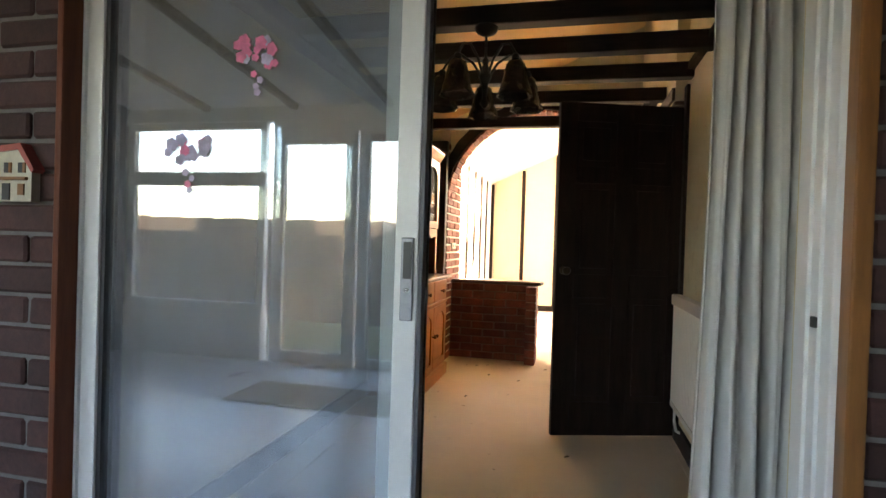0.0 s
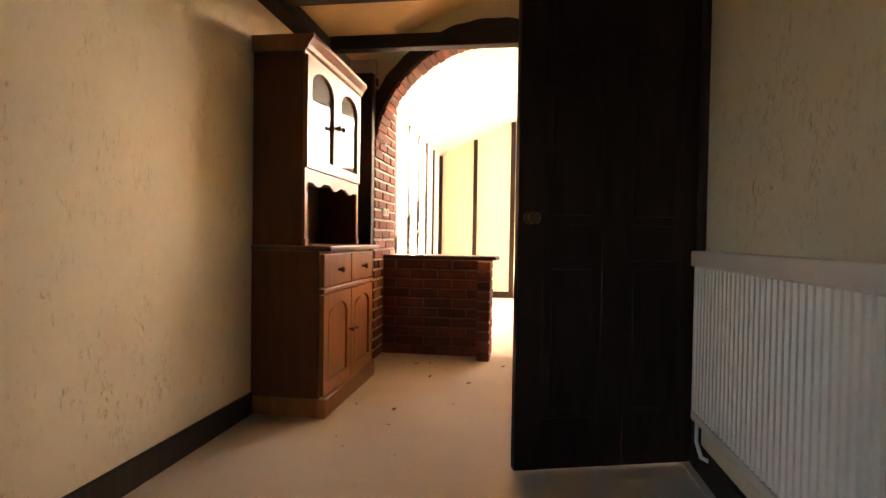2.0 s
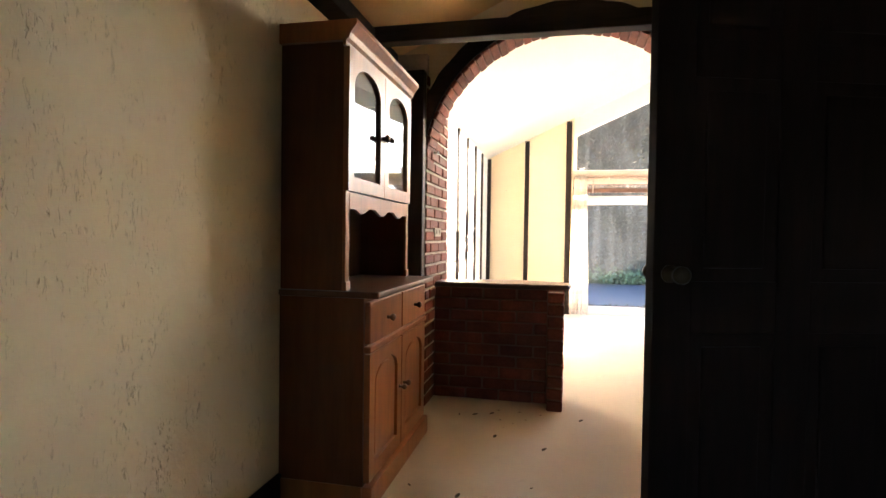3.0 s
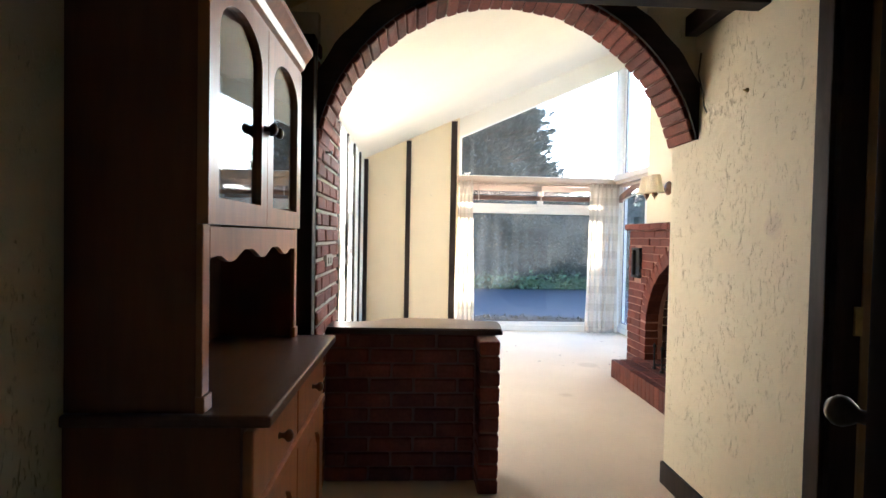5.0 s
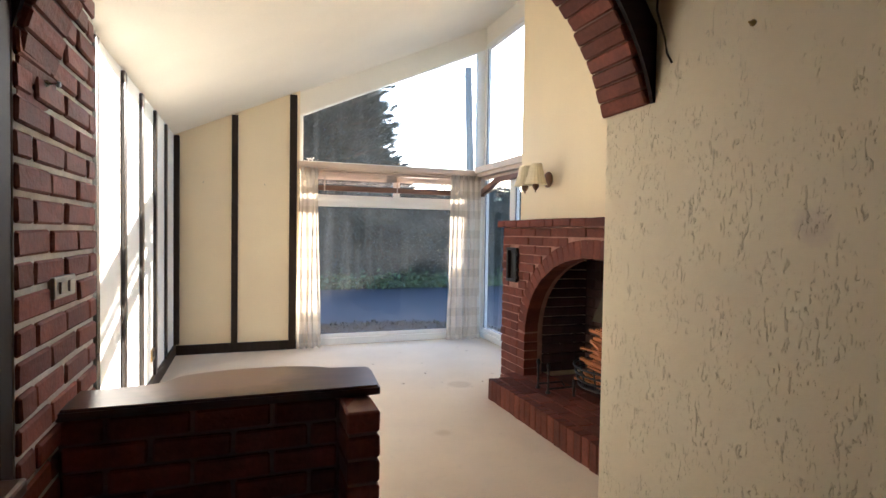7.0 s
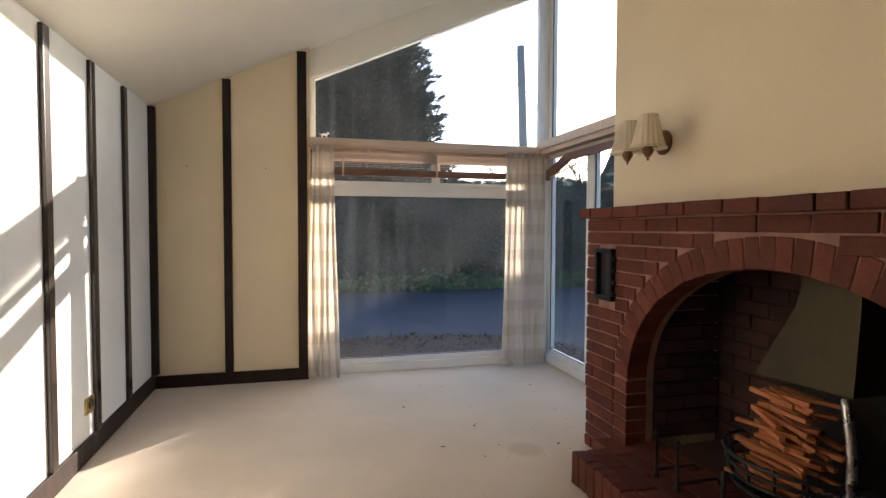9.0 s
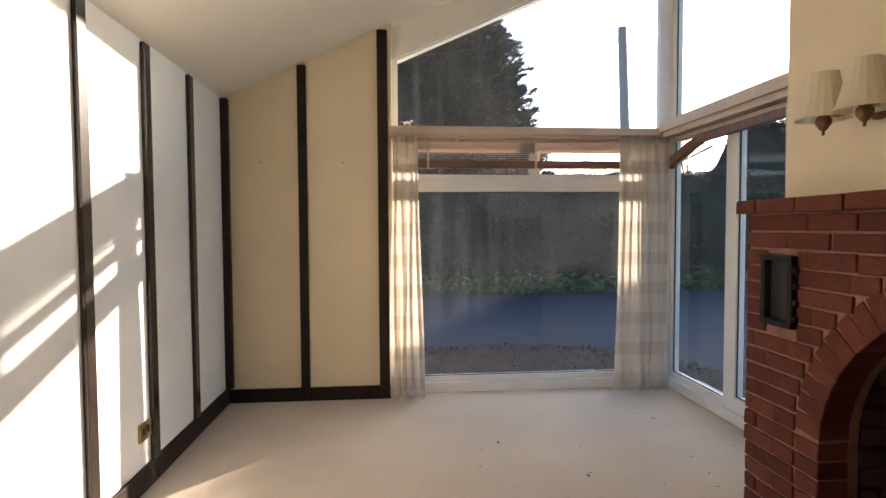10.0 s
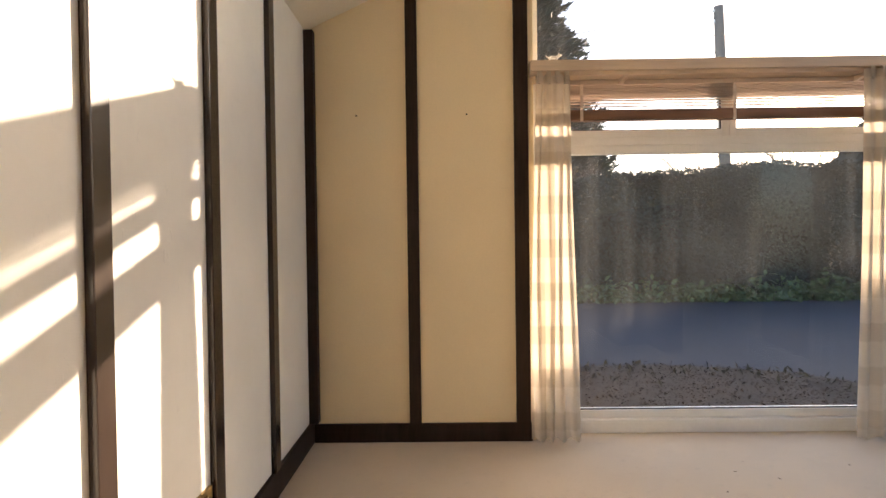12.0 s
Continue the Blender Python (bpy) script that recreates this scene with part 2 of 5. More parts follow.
# ceiling's reflection on the bulge, painted into the bar top's colour
sheen_patch(M_BAR_TOP, (0.3, 6.4, 0.778), 0.26, (0.32, 0.20, 0.13), 0.75)
M_PVC = surface("white_window_frame", (0.78, 0.78, 0.76), 0.35, 0.04, 4, 60, 0.05, 0.001, grain=0.03)
M_RUBBER = surface("black_gasket", (0.02, 0.02, 0.022), 0.6, 0.1, 5, 80)
M_CONSERVATORY_GLASS = glass_material("tinted_conservatory_glass", 0.02, (0.79, 0.79, 0.77))
M_GLASS = glass_material("window_glass", 0.02, dirt_sheen=0.010, film_kind="ShaderNodeBsdfTranslucent")
M_PATIO_GLASS = glass_material("patio_glass", 0.16, (0.80, 0.84, 0.85), dirt_sheen=0.06)
M_CAB_GLASS = glass_material("cabinet_glass", 0.025, (0.8, 0.84, 0.86))
M_CURTAIN = cloth_material("cream_check_curtain", (0.82, 0.76, 0.67), 0.5, True, 0.14)
M_CURTAIN_PLAIN = cloth_material("plain_white_curtain", (0.82, 0.81, 0.78), 0.2)
M_SHADE = cloth_material("cream_lamp_shade", (0.85, 0.78, 0.60), 0.3)
M_SLAT = wood("pale_pink_wood_slat", (0.62, 0.51, 0.42), 0.45, "x", 0.12)
M_SHELF = wood("pale_limed_shelf", (0.62, 0.50, 0.38), 0.5, "x", 0.12)
M_OAK_TRIM = wood("varnished_oak_trim", (0.26, 0.11, 0.033), 0.35, "z", 0.3)
M_MAHOGANY_TRIM = wood("red_brown_trim", (0.15, 0.045, 0.02), 0.4, "z", 0.3)
M_RADIATOR = surface("cream_white_enamel", (0.72, 0.68, 0.60), 0.32, 0.05, 3, 80, 0.05, 0.001, grain=0.04)
M_BRASS = surface("aged_brass", (0.45, 0.32, 0.12), 0.3, 0.25, 20, 90, 0.1, 0.001, metal=1.0)
M_CHROME = surface("brushed_metal", (0.55, 0.55, 0.56), 0.28, 0.1, 20, 120, 0.05, 0.001, metal=1.0)
M_OLD_KNOB = surface("tarnished_brass", (0.07, 0.05, 0.03), 0.35, 0.25, 20, 90, 0.1, 0.001, metal=0.9)
M_IRON = surface("black_iron", (0.022, 0.021, 0.02), 0.5, 0.3, 14, 90, 0.4, 0.002, metal=0.6)
M_HOOD = surface("bronze_hood_metal", (0.055, 0.042, 0.022), 0.5, 0.2, 5, 60, 0.1, 0.001, metal=0.7)
M_LOG = wood("split_pine_sticks", (0.55, 0.20, 0.065), 0.75, "y", 0.25, 0.5)
M_SMOKE_GLASS = surface("smoked_lamp_glass", (0.03, 0.02, 0.017), 0.2, 0.5, 30, 60, 0.8, 0.004)
M_BLIND_RAIL = wood("brown_blind_rail", (0.20, 0.105, 0.065), 0.5, "x", 0.2)
M_WHITE = surface("white_plastic", (0.8, 0.8, 0.78), 0.35, 0.03, 5, 60, 0.02, 0.001, grain=0.02)
M_BLACK = surface("black_plastic", (0.02, 0.02, 0.02), 0.4, 0.1, 6, 60)
M_TILE = surface("pale_grey_tile", (0.34, 0.35, 0.365), 0.3, 0.1, 3, 40, 0.05, 0.001, per_object=0.06)
M_GROUT = surface("grey_grout", (0.3, 0.3, 0.3), 0.9, 0.1, 10, 100)
M_ROOF = cloth_material("opal_roof_sheet", (0.68, 0.70, 0.72), 0.09)
M_MAT = surface("brown_doormat", (0.14, 0.10, 0.06), 0.95, 0.2, 6, 200, 0.8, 0.006)
M_FENCE = wood("weathered_fence_board", (0.022, 0.018, 0.016), 0.8, "z", 0.3)
M_ASPHALT = surface("asphalt", (0.030, 0.033, 0.046), 0.75, 0.2, 0.8, 120, 0.5, 0.004)
M_EARTH = surface("leaf_strewn_earth", (0.075, 0.056, 0.040), 0.95, 0.35, 3, 40, 0.8, 0.02)
M_GRASS = surface("rough_grass", (0.06, 0.075, 0.03), 0.9, 0.4, 1.5, 40, 0.5, 0.02)
M_HEDGE = surface("hedge_leaf", (0.022, 0.031, 0.020), 0.7, 0.25, 1.3, 8, 0.1, 0.01)
M_HEDGE_CORE = surface("hedge_twigs", (0.02, 0.022, 0.012), 0.9, 0.3, 3, 20)
M_TUFT = surface("dry_grass_blade", (0.085, 0.07, 0.04), 0.8, 0.4, 3, 12, 0.1, 0.01)
M_NETTLE = surface("bright_undergrowth_leaf", (0.065, 0.105, 0.038), 0.65, 0.4, 3, 12, 0.1, 0.01)
M_CONIFER = surface("conifer_spray", (0.017, 0.036, 0.028), 0.6, 0.5, 0.9, 6, 0.1, 0.01)
M_BARK = surface("bark", (0.12, 0.09, 0.07), 0.9, 0.3, 4, 30, 0.8, 0.02)
M_POLE = surface("weathered_pole_timber", (0.20, 0.17, 0.14), 0.85, 0.2, 3, 30, 0.4, 0.01, stretch=(1, 1, 0.1))
M_LITTER = surface("dead_leaf", (0.085, 0.053, 0.03), 0.8, 0.3, 30, 120, per_object=0.3)
M_TAN = surface("tan_wall_paint", (0.30, 0.19, 0.09), 0.7, 0.08, 2, 60)
M_FIRE_MORTAR = surface("painted_joint", (0.30, 0.155, 0.11), 0.8, 0.25, 12, 100, 0.6, 0.003)
M_WORKTOP = surface("pale_worktop", (0.6, 0.58, 0.54), 0.3, 0.1, 6, 60)
M_CUPBOARD = wood("dark_cupboard_front", (0.05, 0.035, 0.03), 0.4, "z")
M_PINK = surface("pink_sticker", (0.72, 0.16, 0.30), 0.5, 0.3, 40, 100)
M_LILAC = surface("lilac_sticker", (0.45, 0.38, 0.55), 0.5, 0.3, 40, 100)
M_HOUSE_WHITE = surface("cream_glazed_clay", (0.5, 0.46, 0.36), 0.35, 0.1, 30, 90)
M_HOUSE_RED = surface("red_glazed_clay", (0.38, 0.07, 0.05), 0.35, 0.15, 30, 90)


for mt in (M_DOOR, M_DARK, M_BEAM, M_PINE_SIDE, M_MAHOGANY_TRIM):
    mt.node_tree.nodes["Principled BSDF"].inputs["Specular IOR Level"].default_value = 0.15


# ---- building blocks ----
def add_box(bm, x0, x1, y0, y1, z0, z1, bevel=0.0):
    got = bmesh.ops.create_cube(bm, size=1.0, matrix=Matrix.Translation(((x0 + x1) / 2, (y0 + y1) / 2, (z0 + z1) / 2)) @ Matrix.Diagonal((x1 - x0, y1 - y0, z1 - z0, 1)))
    if bevel:
        edges = list({e for v in got["verts"] for e in v.link_edges})
        bmesh.ops.bevel(bm, geom=edges, offset=bevel, segments=2, affect="EDGES", profile=0.6)
    return bm


def box(x0, x1, y0, y1, z0, z1, bevel=0.0):
    return add_box(bmesh.new(), x0, x1, y0, y1, z0, z1, bevel)


def add_prism(bm, pts, axis, a, b):
    """A flat outline pushed from a to b along an axis: "y" outlines are (x, z), "x" are (y, z), "z" are (x, y)."""
    put = {"y": lambda p, d: (p[0], d, p[1]), "x": lambda p, d: (d, p[0], p[1]), "z": lambda p, d: (p[0], p[1], d)}[axis]
    lo, hi = [bm.verts.new(put(p, a)) for p in pts], [bm.verts.new(put(p, b)) for p in pts]
    n = len(pts)
    faces = [bm.faces.new(lo), bm.faces.new(hi[::-1])] + [bm.faces.new((lo[i], hi[i], hi[(i + 1) % n], lo[(i + 1) % n])) for i in range(n)]
    bmesh.ops.recalc_face_normals(bm, faces=faces)
    return bm


def prism(pts, axis, a, b):
    return add_prism(bmesh.new(), pts, axis, a, b)


def add_turned(bm, prof, m=None, seg=20):
    """A turned shape round z from (radius, height) pairs."""
    m = m or Matrix()
    rings = []
    for r, h in prof:
        rings.append([bm.verts.new(m @ Vector((r * math.cos(2 * math.pi * i / seg), r * math.sin(2 * math.pi * i / seg), h))) for i in range(seg)])
    faces = []
    for p, q in zip(rings, rings[1:]):
        faces += [bm.faces.new((p[i], p[(i + 1) % seg], q[(i + 1) % seg], q[i])) for i in range(seg)]
    faces.append(bm.faces.new(rings[0][::-1]))
    faces.append(bm.faces.new(rings[-1]))
    for f in faces:
        f.smooth = True
    bmesh.ops.recalc_face_normals(bm, faces=faces)
    return bm


def turned(prof, m=None, seg=20):
    return add_turned(bmesh.new(), prof, m, seg)


def add_tube(bm, pts, r, seg=8):
    pts = [Vector(p) for p in pts]
    rings = []
    for i, p in enumerate(pts):
        d = (pts[min(i + 1, len(pts) - 1)] - pts[max(i - 1, 0)]).normalized()
        u = d.cross((0, 0, 1)) if abs(d.z) < 0.95 else d.cross((1, 0, 0))
        u.normalize()
        w = d.cross(u)
        rr = r[i] if isinstance(r, (list, tuple)) else r
        rings.append([bm.verts.new(p + rr * (math.cos(2 * math.pi * k / seg) * u + math.sin(2 * math.pi * k / seg) * w)) for k in range(seg)])
    faces = []
    for p, q in zip(rings, rings[1:]):
        faces += [bm.faces.new((p[k], p[(k + 1) % seg], q[(k + 1) % seg], q[k])) for k in range(seg)]
    faces += [bm.faces.new(rings[0]), bm.faces.new(rings[-1])]
    for f in faces:
        f.smooth = True
    bmesh.ops.recalc_face_normals(bm, faces=faces)
    return bm


def tube(pts, r, seg=8):
    return add_tube(bmesh.new(), pts, r, seg)


def part(name, bm, material, parent=None, label=""):
    me = bpy.data.meshes.new(name)
    bm.to_mesh(me)
    bm.free()
    me.materials.append(material)
    ob = new(name, me)
    if parent is not None:
        ob.parent = parent
    if label:
        ob["label"] = label
    return ob


def structure(name, bm, material, label, category):
    return tagged(part(name, bm, material), label, category, kind="structure")


def thing(name, label, category, at=(0, 0, 0), group=""):
    e = new(name)
    e.empty_display_size = 0.05
    e.location = at
    return tagged(e, label, category, group)


def spot(ob, at):
    """Put a thing whose parts were built in world places on its own base point."""
    ob.location = at
    shift = Matrix.Translation(-Vector(at))
    for c in ob.children:
        c.matrix_parent_inverse = shift
    return ob


BRICKS = {}


def brick_piece(parent, material, size, m, kind=0, name="brick"):
    """One brick with eased edges, on a mesh shared by all of its size."""
    key = (material.name, tuple(round(s, 2) if i == 0 else round(s, 3) for i, s in enumerate(size)), kind)
    if key not in BRICKS:
        rng = random.Random(kind * 17 + 3)
        l, d, h = key[1]
        bm = box(-l / 2, l / 2, -d / 2, d / 2, -h / 2, h / 2)
        for v in bm.verts:
            v.co += Vector((rng.uniform(-1, 1) * 0.002, rng.uniform(-1, 1) * 0.002, rng.uniform(-1, 1) * 0.002))
        bmesh.ops.bevel(bm, geom=list(bm.edges), offset=0.003 if material.name in ("red_brick", "sooty_brick") else min(0.006, h * 0.12), segments=1, affect="EDGES")
        me = bpy.data.meshes.new(name)
        bm.to_mesh(me)
        bm.free()
        me.materials.append(material)
        BRICKS[key] = me
    ob = new(name, BRICKS[key])
    ob.parent = parent
    ob.matrix_parent_inverse = Matrix.Translation(-parent.location)
    ob.matrix_basis = m
    return ob


def brick_rows(parent, material, spans, face, z0, courses, proud=0.008, depth=0.09, length=0.215, pitch=0.075, joint=0.010, gap=0.005, seed=1):
    """Courses of bricks on an upright face. face(u, z) gives the pose of a brick whose middle lies at u, z on the face, its length along u
    and its outer side towards -y of the pose. spans(z0, z1) gives the stretches of u that a course fills."""
    rng = random.Random(seed)
    for c in range(courses):
        za = z0 + c * pitch
        for a, b in spans(za, za + pitch - joint):
            u = a
            first = (length - gap) / 2 if c % 2 else length
            while u < b - 0.03:
                l = min(first, b - u)
                if b - (u + l + gap) < 0.04:
                    l = b - u
                first = length
                out = proud + rng.uniform(-0.003, 0.004)
                m = face(u + l / 2, za + (pitch - joint) / 2) @ Matrix.Translation((0, depth / 2 - out, 0)) @ pose(0, 0, 0, 0, rng.uniform(-0.6, 0.6), rng.uniform(-0.5, 0.5))
                brick_piece(parent, material, (l, depth, pitch - joint), m, rng.randrange(4))
                u += l + gap


def roof_z(x):
    """Height of the sloping ceiling."""
    return 2.225 + 0.46 * (x + 0.31)


WEST_D, EAST_N = -0.385, 1.70
WEST, EAST, ARCH_Y0, ARCH_Y1, BACK, GLAZE_Y, GLAZE_X = -0.335, 1.63, 5.89, 6.09, 10.39, 10.54, 3.12

# ---- floor, ceiling, walls ----
structure("floor", box(-0.6, 3.4, 1.98, 10.62, -0.12, 0.0), M_CARPET, "worn cream fitted carpet with a few stains", "carpet")
structure("ceiling", prism([(-0.6, roof_z(-0.6)), (3.4, roof_z(3.4)), (3.4, roof_z(3.4) + 0.16), (-0.6, roof_z(-0.6) + 0.16)], "y", 5.99, 10.9), M_CEILING, "cream painted sloping ceiling", "ceiling")
structure("ceiling_dining", prism([(-0.6, roof_z(-0.6)), (3.4, roof_z(3.4)), (3.4, roof_z(3.4) + 0.16), (-0.6, roof_z(-0.6) + 0.16)], "y", 2.0, 5.99), M_DINING_CEILING, "cream ceiling above the dark beams, warm light put into its colour", "ceiling")
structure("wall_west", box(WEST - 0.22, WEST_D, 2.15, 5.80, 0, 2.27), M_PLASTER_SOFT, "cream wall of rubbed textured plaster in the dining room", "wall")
structure("wall_west_living", box(WEST - 0.22, WEST, 5.80, 10.7, 0, 2.27), M_WHITE_PANEL, "white panelled wall with dark upright timber strips", "wall")
bm = box(EAST_N, EAST + 0.16, 2.15, 4.31, 0, 3.14)
add_box(bm, EAST, EAST + 0.16, 4.31, 5.035, 2.04, 3.14)
add_box(bm, EAST, EAST + 0.16, 5.035, 6.10, 0, 3.14)
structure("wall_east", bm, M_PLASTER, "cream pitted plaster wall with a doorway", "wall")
# back wall beside the window, and the boxed strip above the glass
structure("wall_north", prism([(WEST - 0.2, 0), (0.88, 0), (0.88, roof_z(0.88) + 0.03), (WEST - 0.2, roof_z(WEST - 0.2) + 0.03)], "y", BACK, BACK + 0.26), M_PANEL, "cream panelled end wall with dark timber strips", "wall")
structure("wall_north_fascia", prism([(0.88, roof_z(0.88) - 0.24), (3.12, roof_z(3.12) - 0.26), (3.12, roof_z(3.12) + 0.05), (0.88, roof_z(0.88) + 0.05)], "y", GLAZE_Y - 0.06, GLAZE_Y + 0.1), M_CEILING, "cream boxed strip above the sloping window", "wall")
structure("wall_east_fascia", box(GLAZE_X - 0.03, GLAZE_X + 0.1, 8.4, GLAZE_Y + 0.1, 3.58, 3.9), M_CEILING, "cream boxed strip above the side window", "wall")
# chimney breast and the walls round it
bm = box(2.58, 3.2, 6.02, 8.56, 1.385, 3.78)
add_box(bm, 3.12, 3.3, 6.0, 8.6, 0, 3.85)
add_box(bm, 2.6, 3.12, 8.22, 8.56, 0, 1.385)
add_box(bm, 2.6, 3.12, 6.02, 6.43, 0, 1.385)
structure("wall_chimney_breast", bm, M_PANEL, "cream painted chimney breast above the brick fireplace", "wall")
structure("wall_south_living", box(EAST + 0.16, 3.12, 5.95, 6.10, 0, 3.78), M_PANEL, "plain cream wall behind the arch", "wall")

# arch wall
AX, AZ, AR = 0.758, 1.50, 0.868
ring_out = AR + 0.105
arc = [(AX + (ring_out - 0.01) * math.cos(a), AZ + (ring_out - 0.01) * math.sin(a)) for a in np.linspace(radians(180), radians(13), 40)]
outline = [(WEST, 0), (-0.30, 0), (-0.30, AZ)] + arc + [(EAST + 0.03, 1.75), (EAST + 0.03, roof_z(EAST) + 0.05), (WEST, roof_z(WEST) + 0.05)]
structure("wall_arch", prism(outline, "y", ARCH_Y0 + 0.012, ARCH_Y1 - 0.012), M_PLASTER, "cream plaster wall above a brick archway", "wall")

# skirting and dark strips
bm = box(WEST_D, WEST_D + 0.018, 2.15, 5.79, 0, 0.11, 0.004)
structure("baseboard_west", bm, M_DARK, "dark stained timber skirting board", "skirting")
bm = box(EAST_N - 0.018, EAST_N, 2.15, 4.24, 0, 0.11, 0.004)
add_box(bm, EAST - 0.018, EAST, 5.1, 6.10, 0, 0.11, 0.004)
structure("baseboard_east", bm, M_DARK, "dark stained timber skirting board", "skirting")
structure("baseboard_living", box(WEST, WEST + 0.02, 6.5, BACK, 0, 0.115, 0.004), M_DARK, "dark stained timber skirting board", "skirting")
structure("baseboard_north", box(WEST + 0.02, 0.86, BACK - 0.02, BACK, 0, 0.1, 0.004), M_DARK, "dark stained timber skirting board", "skirting")
for n, (y0, y1) in enumerate(((6.83, 6.89), (7.42, 7.48), (8.04, 8.11), (8.60, 8.665), (9.16, 9.225), (9.73, 9.795))):
    structure("trim_west_strip", box(WEST, WEST + 0.022, y0, y1, 0.115, roof_z(WEST) - 0.015, 0.003), M_STRIP, "dark timber cover strip on the white panelled wall", "timber strip")
structure("trim_corner_strip", box(WEST, WEST + 0.05, BACK - 0.05, BACK, 0.115, roof_z(WEST) - 0.01, 0.003), M_DARK, "dark timber corner strip", "timber strip")
for x0, x1 in ((0.20, 0.262), (0.775, 0.85)):
    structure("trim_north_strip", prism([(x0, 0.1), (x1, 0.1), (x1, roof_z(x0) - 0.005), (x0, roof_z(x0) - 0.005)], "y", BACK - 0.022, BACK), M_DARK, "dark timber cover strip on the cream end wall", "timber strip")

# exposed beams across the dining room and the rails that they rest on
for y in (2.30, 2.77, 3.24, 3.66, 4.13, 4.63, 5.36):
    bm = box(WEST_D, EAST_N - 0.002, y, y + 0.085, 2.125, 2.213, 0.008)
    b = structure("trim_beam", bm, M_BEAM, "rough black-stained ceiling beam", "beam")
structure("trim_west_rail", box(WEST_D, WEST + 0.06, 2.15, 5.78, 2.115, 2.20, 0.005), M_BEAM, "dark timber rail along the top of the wall", "rail")
structure("trim_arch_rail", box(EAST - 0.06, EAST, 4.95, 5.888, 2.19, 2.28, 0.005), M_BEAM, "dark timber rail along the top of the wall", "rail")
structure("trim_east_rail", box(EAST_N - 0.04, EAST_N, 2.15, 4.9, 2.165, 2.205, 0.004), M_BEAM, "dark timber rail along the top of the wall", "rail")


# ---- windows of the living room ----
def pane(name, x0, x1, y0, y1, z0, z1, material, parent):
    ob = part(name, box(x0, x1, y0, y1, z0, z1), material, parent)
    ob.visible_shadow = False
    return ob


def framed_light_y(parent, x0, x1, z0, z1, y, w=0.05, d=0.06, glass=M_GLASS):
    """A frame with mitred-looking bars and a pane, in a wall that faces y."""
    fr = part("window_frame", box(x0, x0 + w, y - d / 2, y + d / 2, z0, z1, 0.004), M_PVC, parent)
    part("window_frame", box(x1 - w, x1, y - d / 2, y + d / 2, z0, z1, 0.004), M_PVC, parent)
    part("window_frame", box(x0 + w, x1 - w, y - d / 2, y + d / 2, z0, z0 + w, 0.004), M_PVC, parent)
    part("window_frame", box(x0 + w, x1 - w, y - d / 2, y + d / 2, z1 - w, z1, 0.004), M_PVC, parent)
    pane("pane", x0 + w - 0.004, x1 - w + 0.004, y - 0.003, y + 0.003, z0 + w - 0.004, z1 - w + 0.004, glass, parent)
    bm = bmesh.new()
    for a, b, c, e in ((x0 + w, x1 - w, z0 + w, z0 + w + 0.006), (x0 + w, x0 + w + 0.006, z0 + w, z1 - w), (x1 - w - 0.006, x1 - w, z0 + w, z1 - w)):
        add_box(bm, a, b, y - d / 2 + 0.012, y - d / 2 + 0.02, c, e)
    part("gasket", bm, M_RUBBER, parent)
    return fr


def framed_light_x(parent, y0, y1, z0, z1, x, w=0.05, d=0.06, glass=M_GLASS):
    part("window_frame", box(x - d / 2, x + d / 2, y0, y0 + w, z0, z1, 0.004), M_PVC, parent)
    part("window_frame", box(x - d / 2, x + d / 2, y1 - w, y1, z0, z1, 0.004), M_PVC, parent)
    part("window_frame", box(x - d / 2, x + d / 2, y0 + w, y1 - w, z0, z0 + w, 0.004), M_PVC, parent)
    part("window_frame", box(x - d / 2, x + d / 2, y0 + w, y1 - w, z1 - w, z1, 0.004), M_PVC, parent)
    pane("pane", x - 0.003, x + 0.003, y0 + w - 0.004, y1 - w + 0.004, z0 + w - 0.004, z1 - w + 0.004, glass, parent)
    bm = bmesh.new()
    for a, b, c, e in ((y0 + w, y1 - w, z0 + w, z0 + w + 0.006), (y0 + w, y0 + w + 0.006, z0 + w, z1 - w), (y1 - w - 0.006, y1 - w, z0 + w, z1 - w)):
        add_box(bm, x - d / 2 + 0.012, x - d / 2 + 0.02, a, b, c, e)
    part("gasket", bm, M_RUBBER, parent)


W1 = tagged(thing("window_1", "large white framed picture window looking on to the road", "window"), kind="structure")
GY = GLAZE_Y
part("window_sill", box(0.9, 3.03, GY - 0.06, GY + 0.05, 0.0, 0.075, 0.006), M_PVC, W1)
framed_light_y(W1, 0.9, 3.03, 0.075, 1.60, GY, 0.045)
part("transom", box(0.9, 3.03, GY - 0.035, GY + 0.035, 1.60, 1.645, 0.004), M_PVC, W1)
framed_light_y(W1, 0.9, 1.985, 1.645, 2.0, GY, 0.04)
framed_light_y(W1, 1.985, 3.03, 1.645, 2.0, GY, 0.04)
# upper light with a sloping head
zl, zr = roof_z(0.9) - 0.25, roof_z(3.03) - 0.26
part("window_frame", prism([(0.88, 2.0), (0.925, 2.0), (0.925, zl + 0.03), (0.88, zl + 0.01)], "y", GY - 0.03, GY + 0.03), M_PVC, W1)
part("window_frame", box(2.99, 3.035, GY - 0.03, GY + 0.03, 2.0, zr + 0.02, 0.004), M_PVC, W1)
part("window_frame", prism([(0.925, 2.0), (2.99, 2.0), (2.99, 2.05), (0.925, 2.05)], "y", GY - 0.03, GY + 0.03), M_PVC, W1)
part("window_frame", prism([(0.88, zl - 0.01), (3.035, zr - 0.01), (3.035, zr + 0.04), (0.88, zl + 0.04)], "y", GY - 0.028, GY + 0.03), M_PVC, W1)
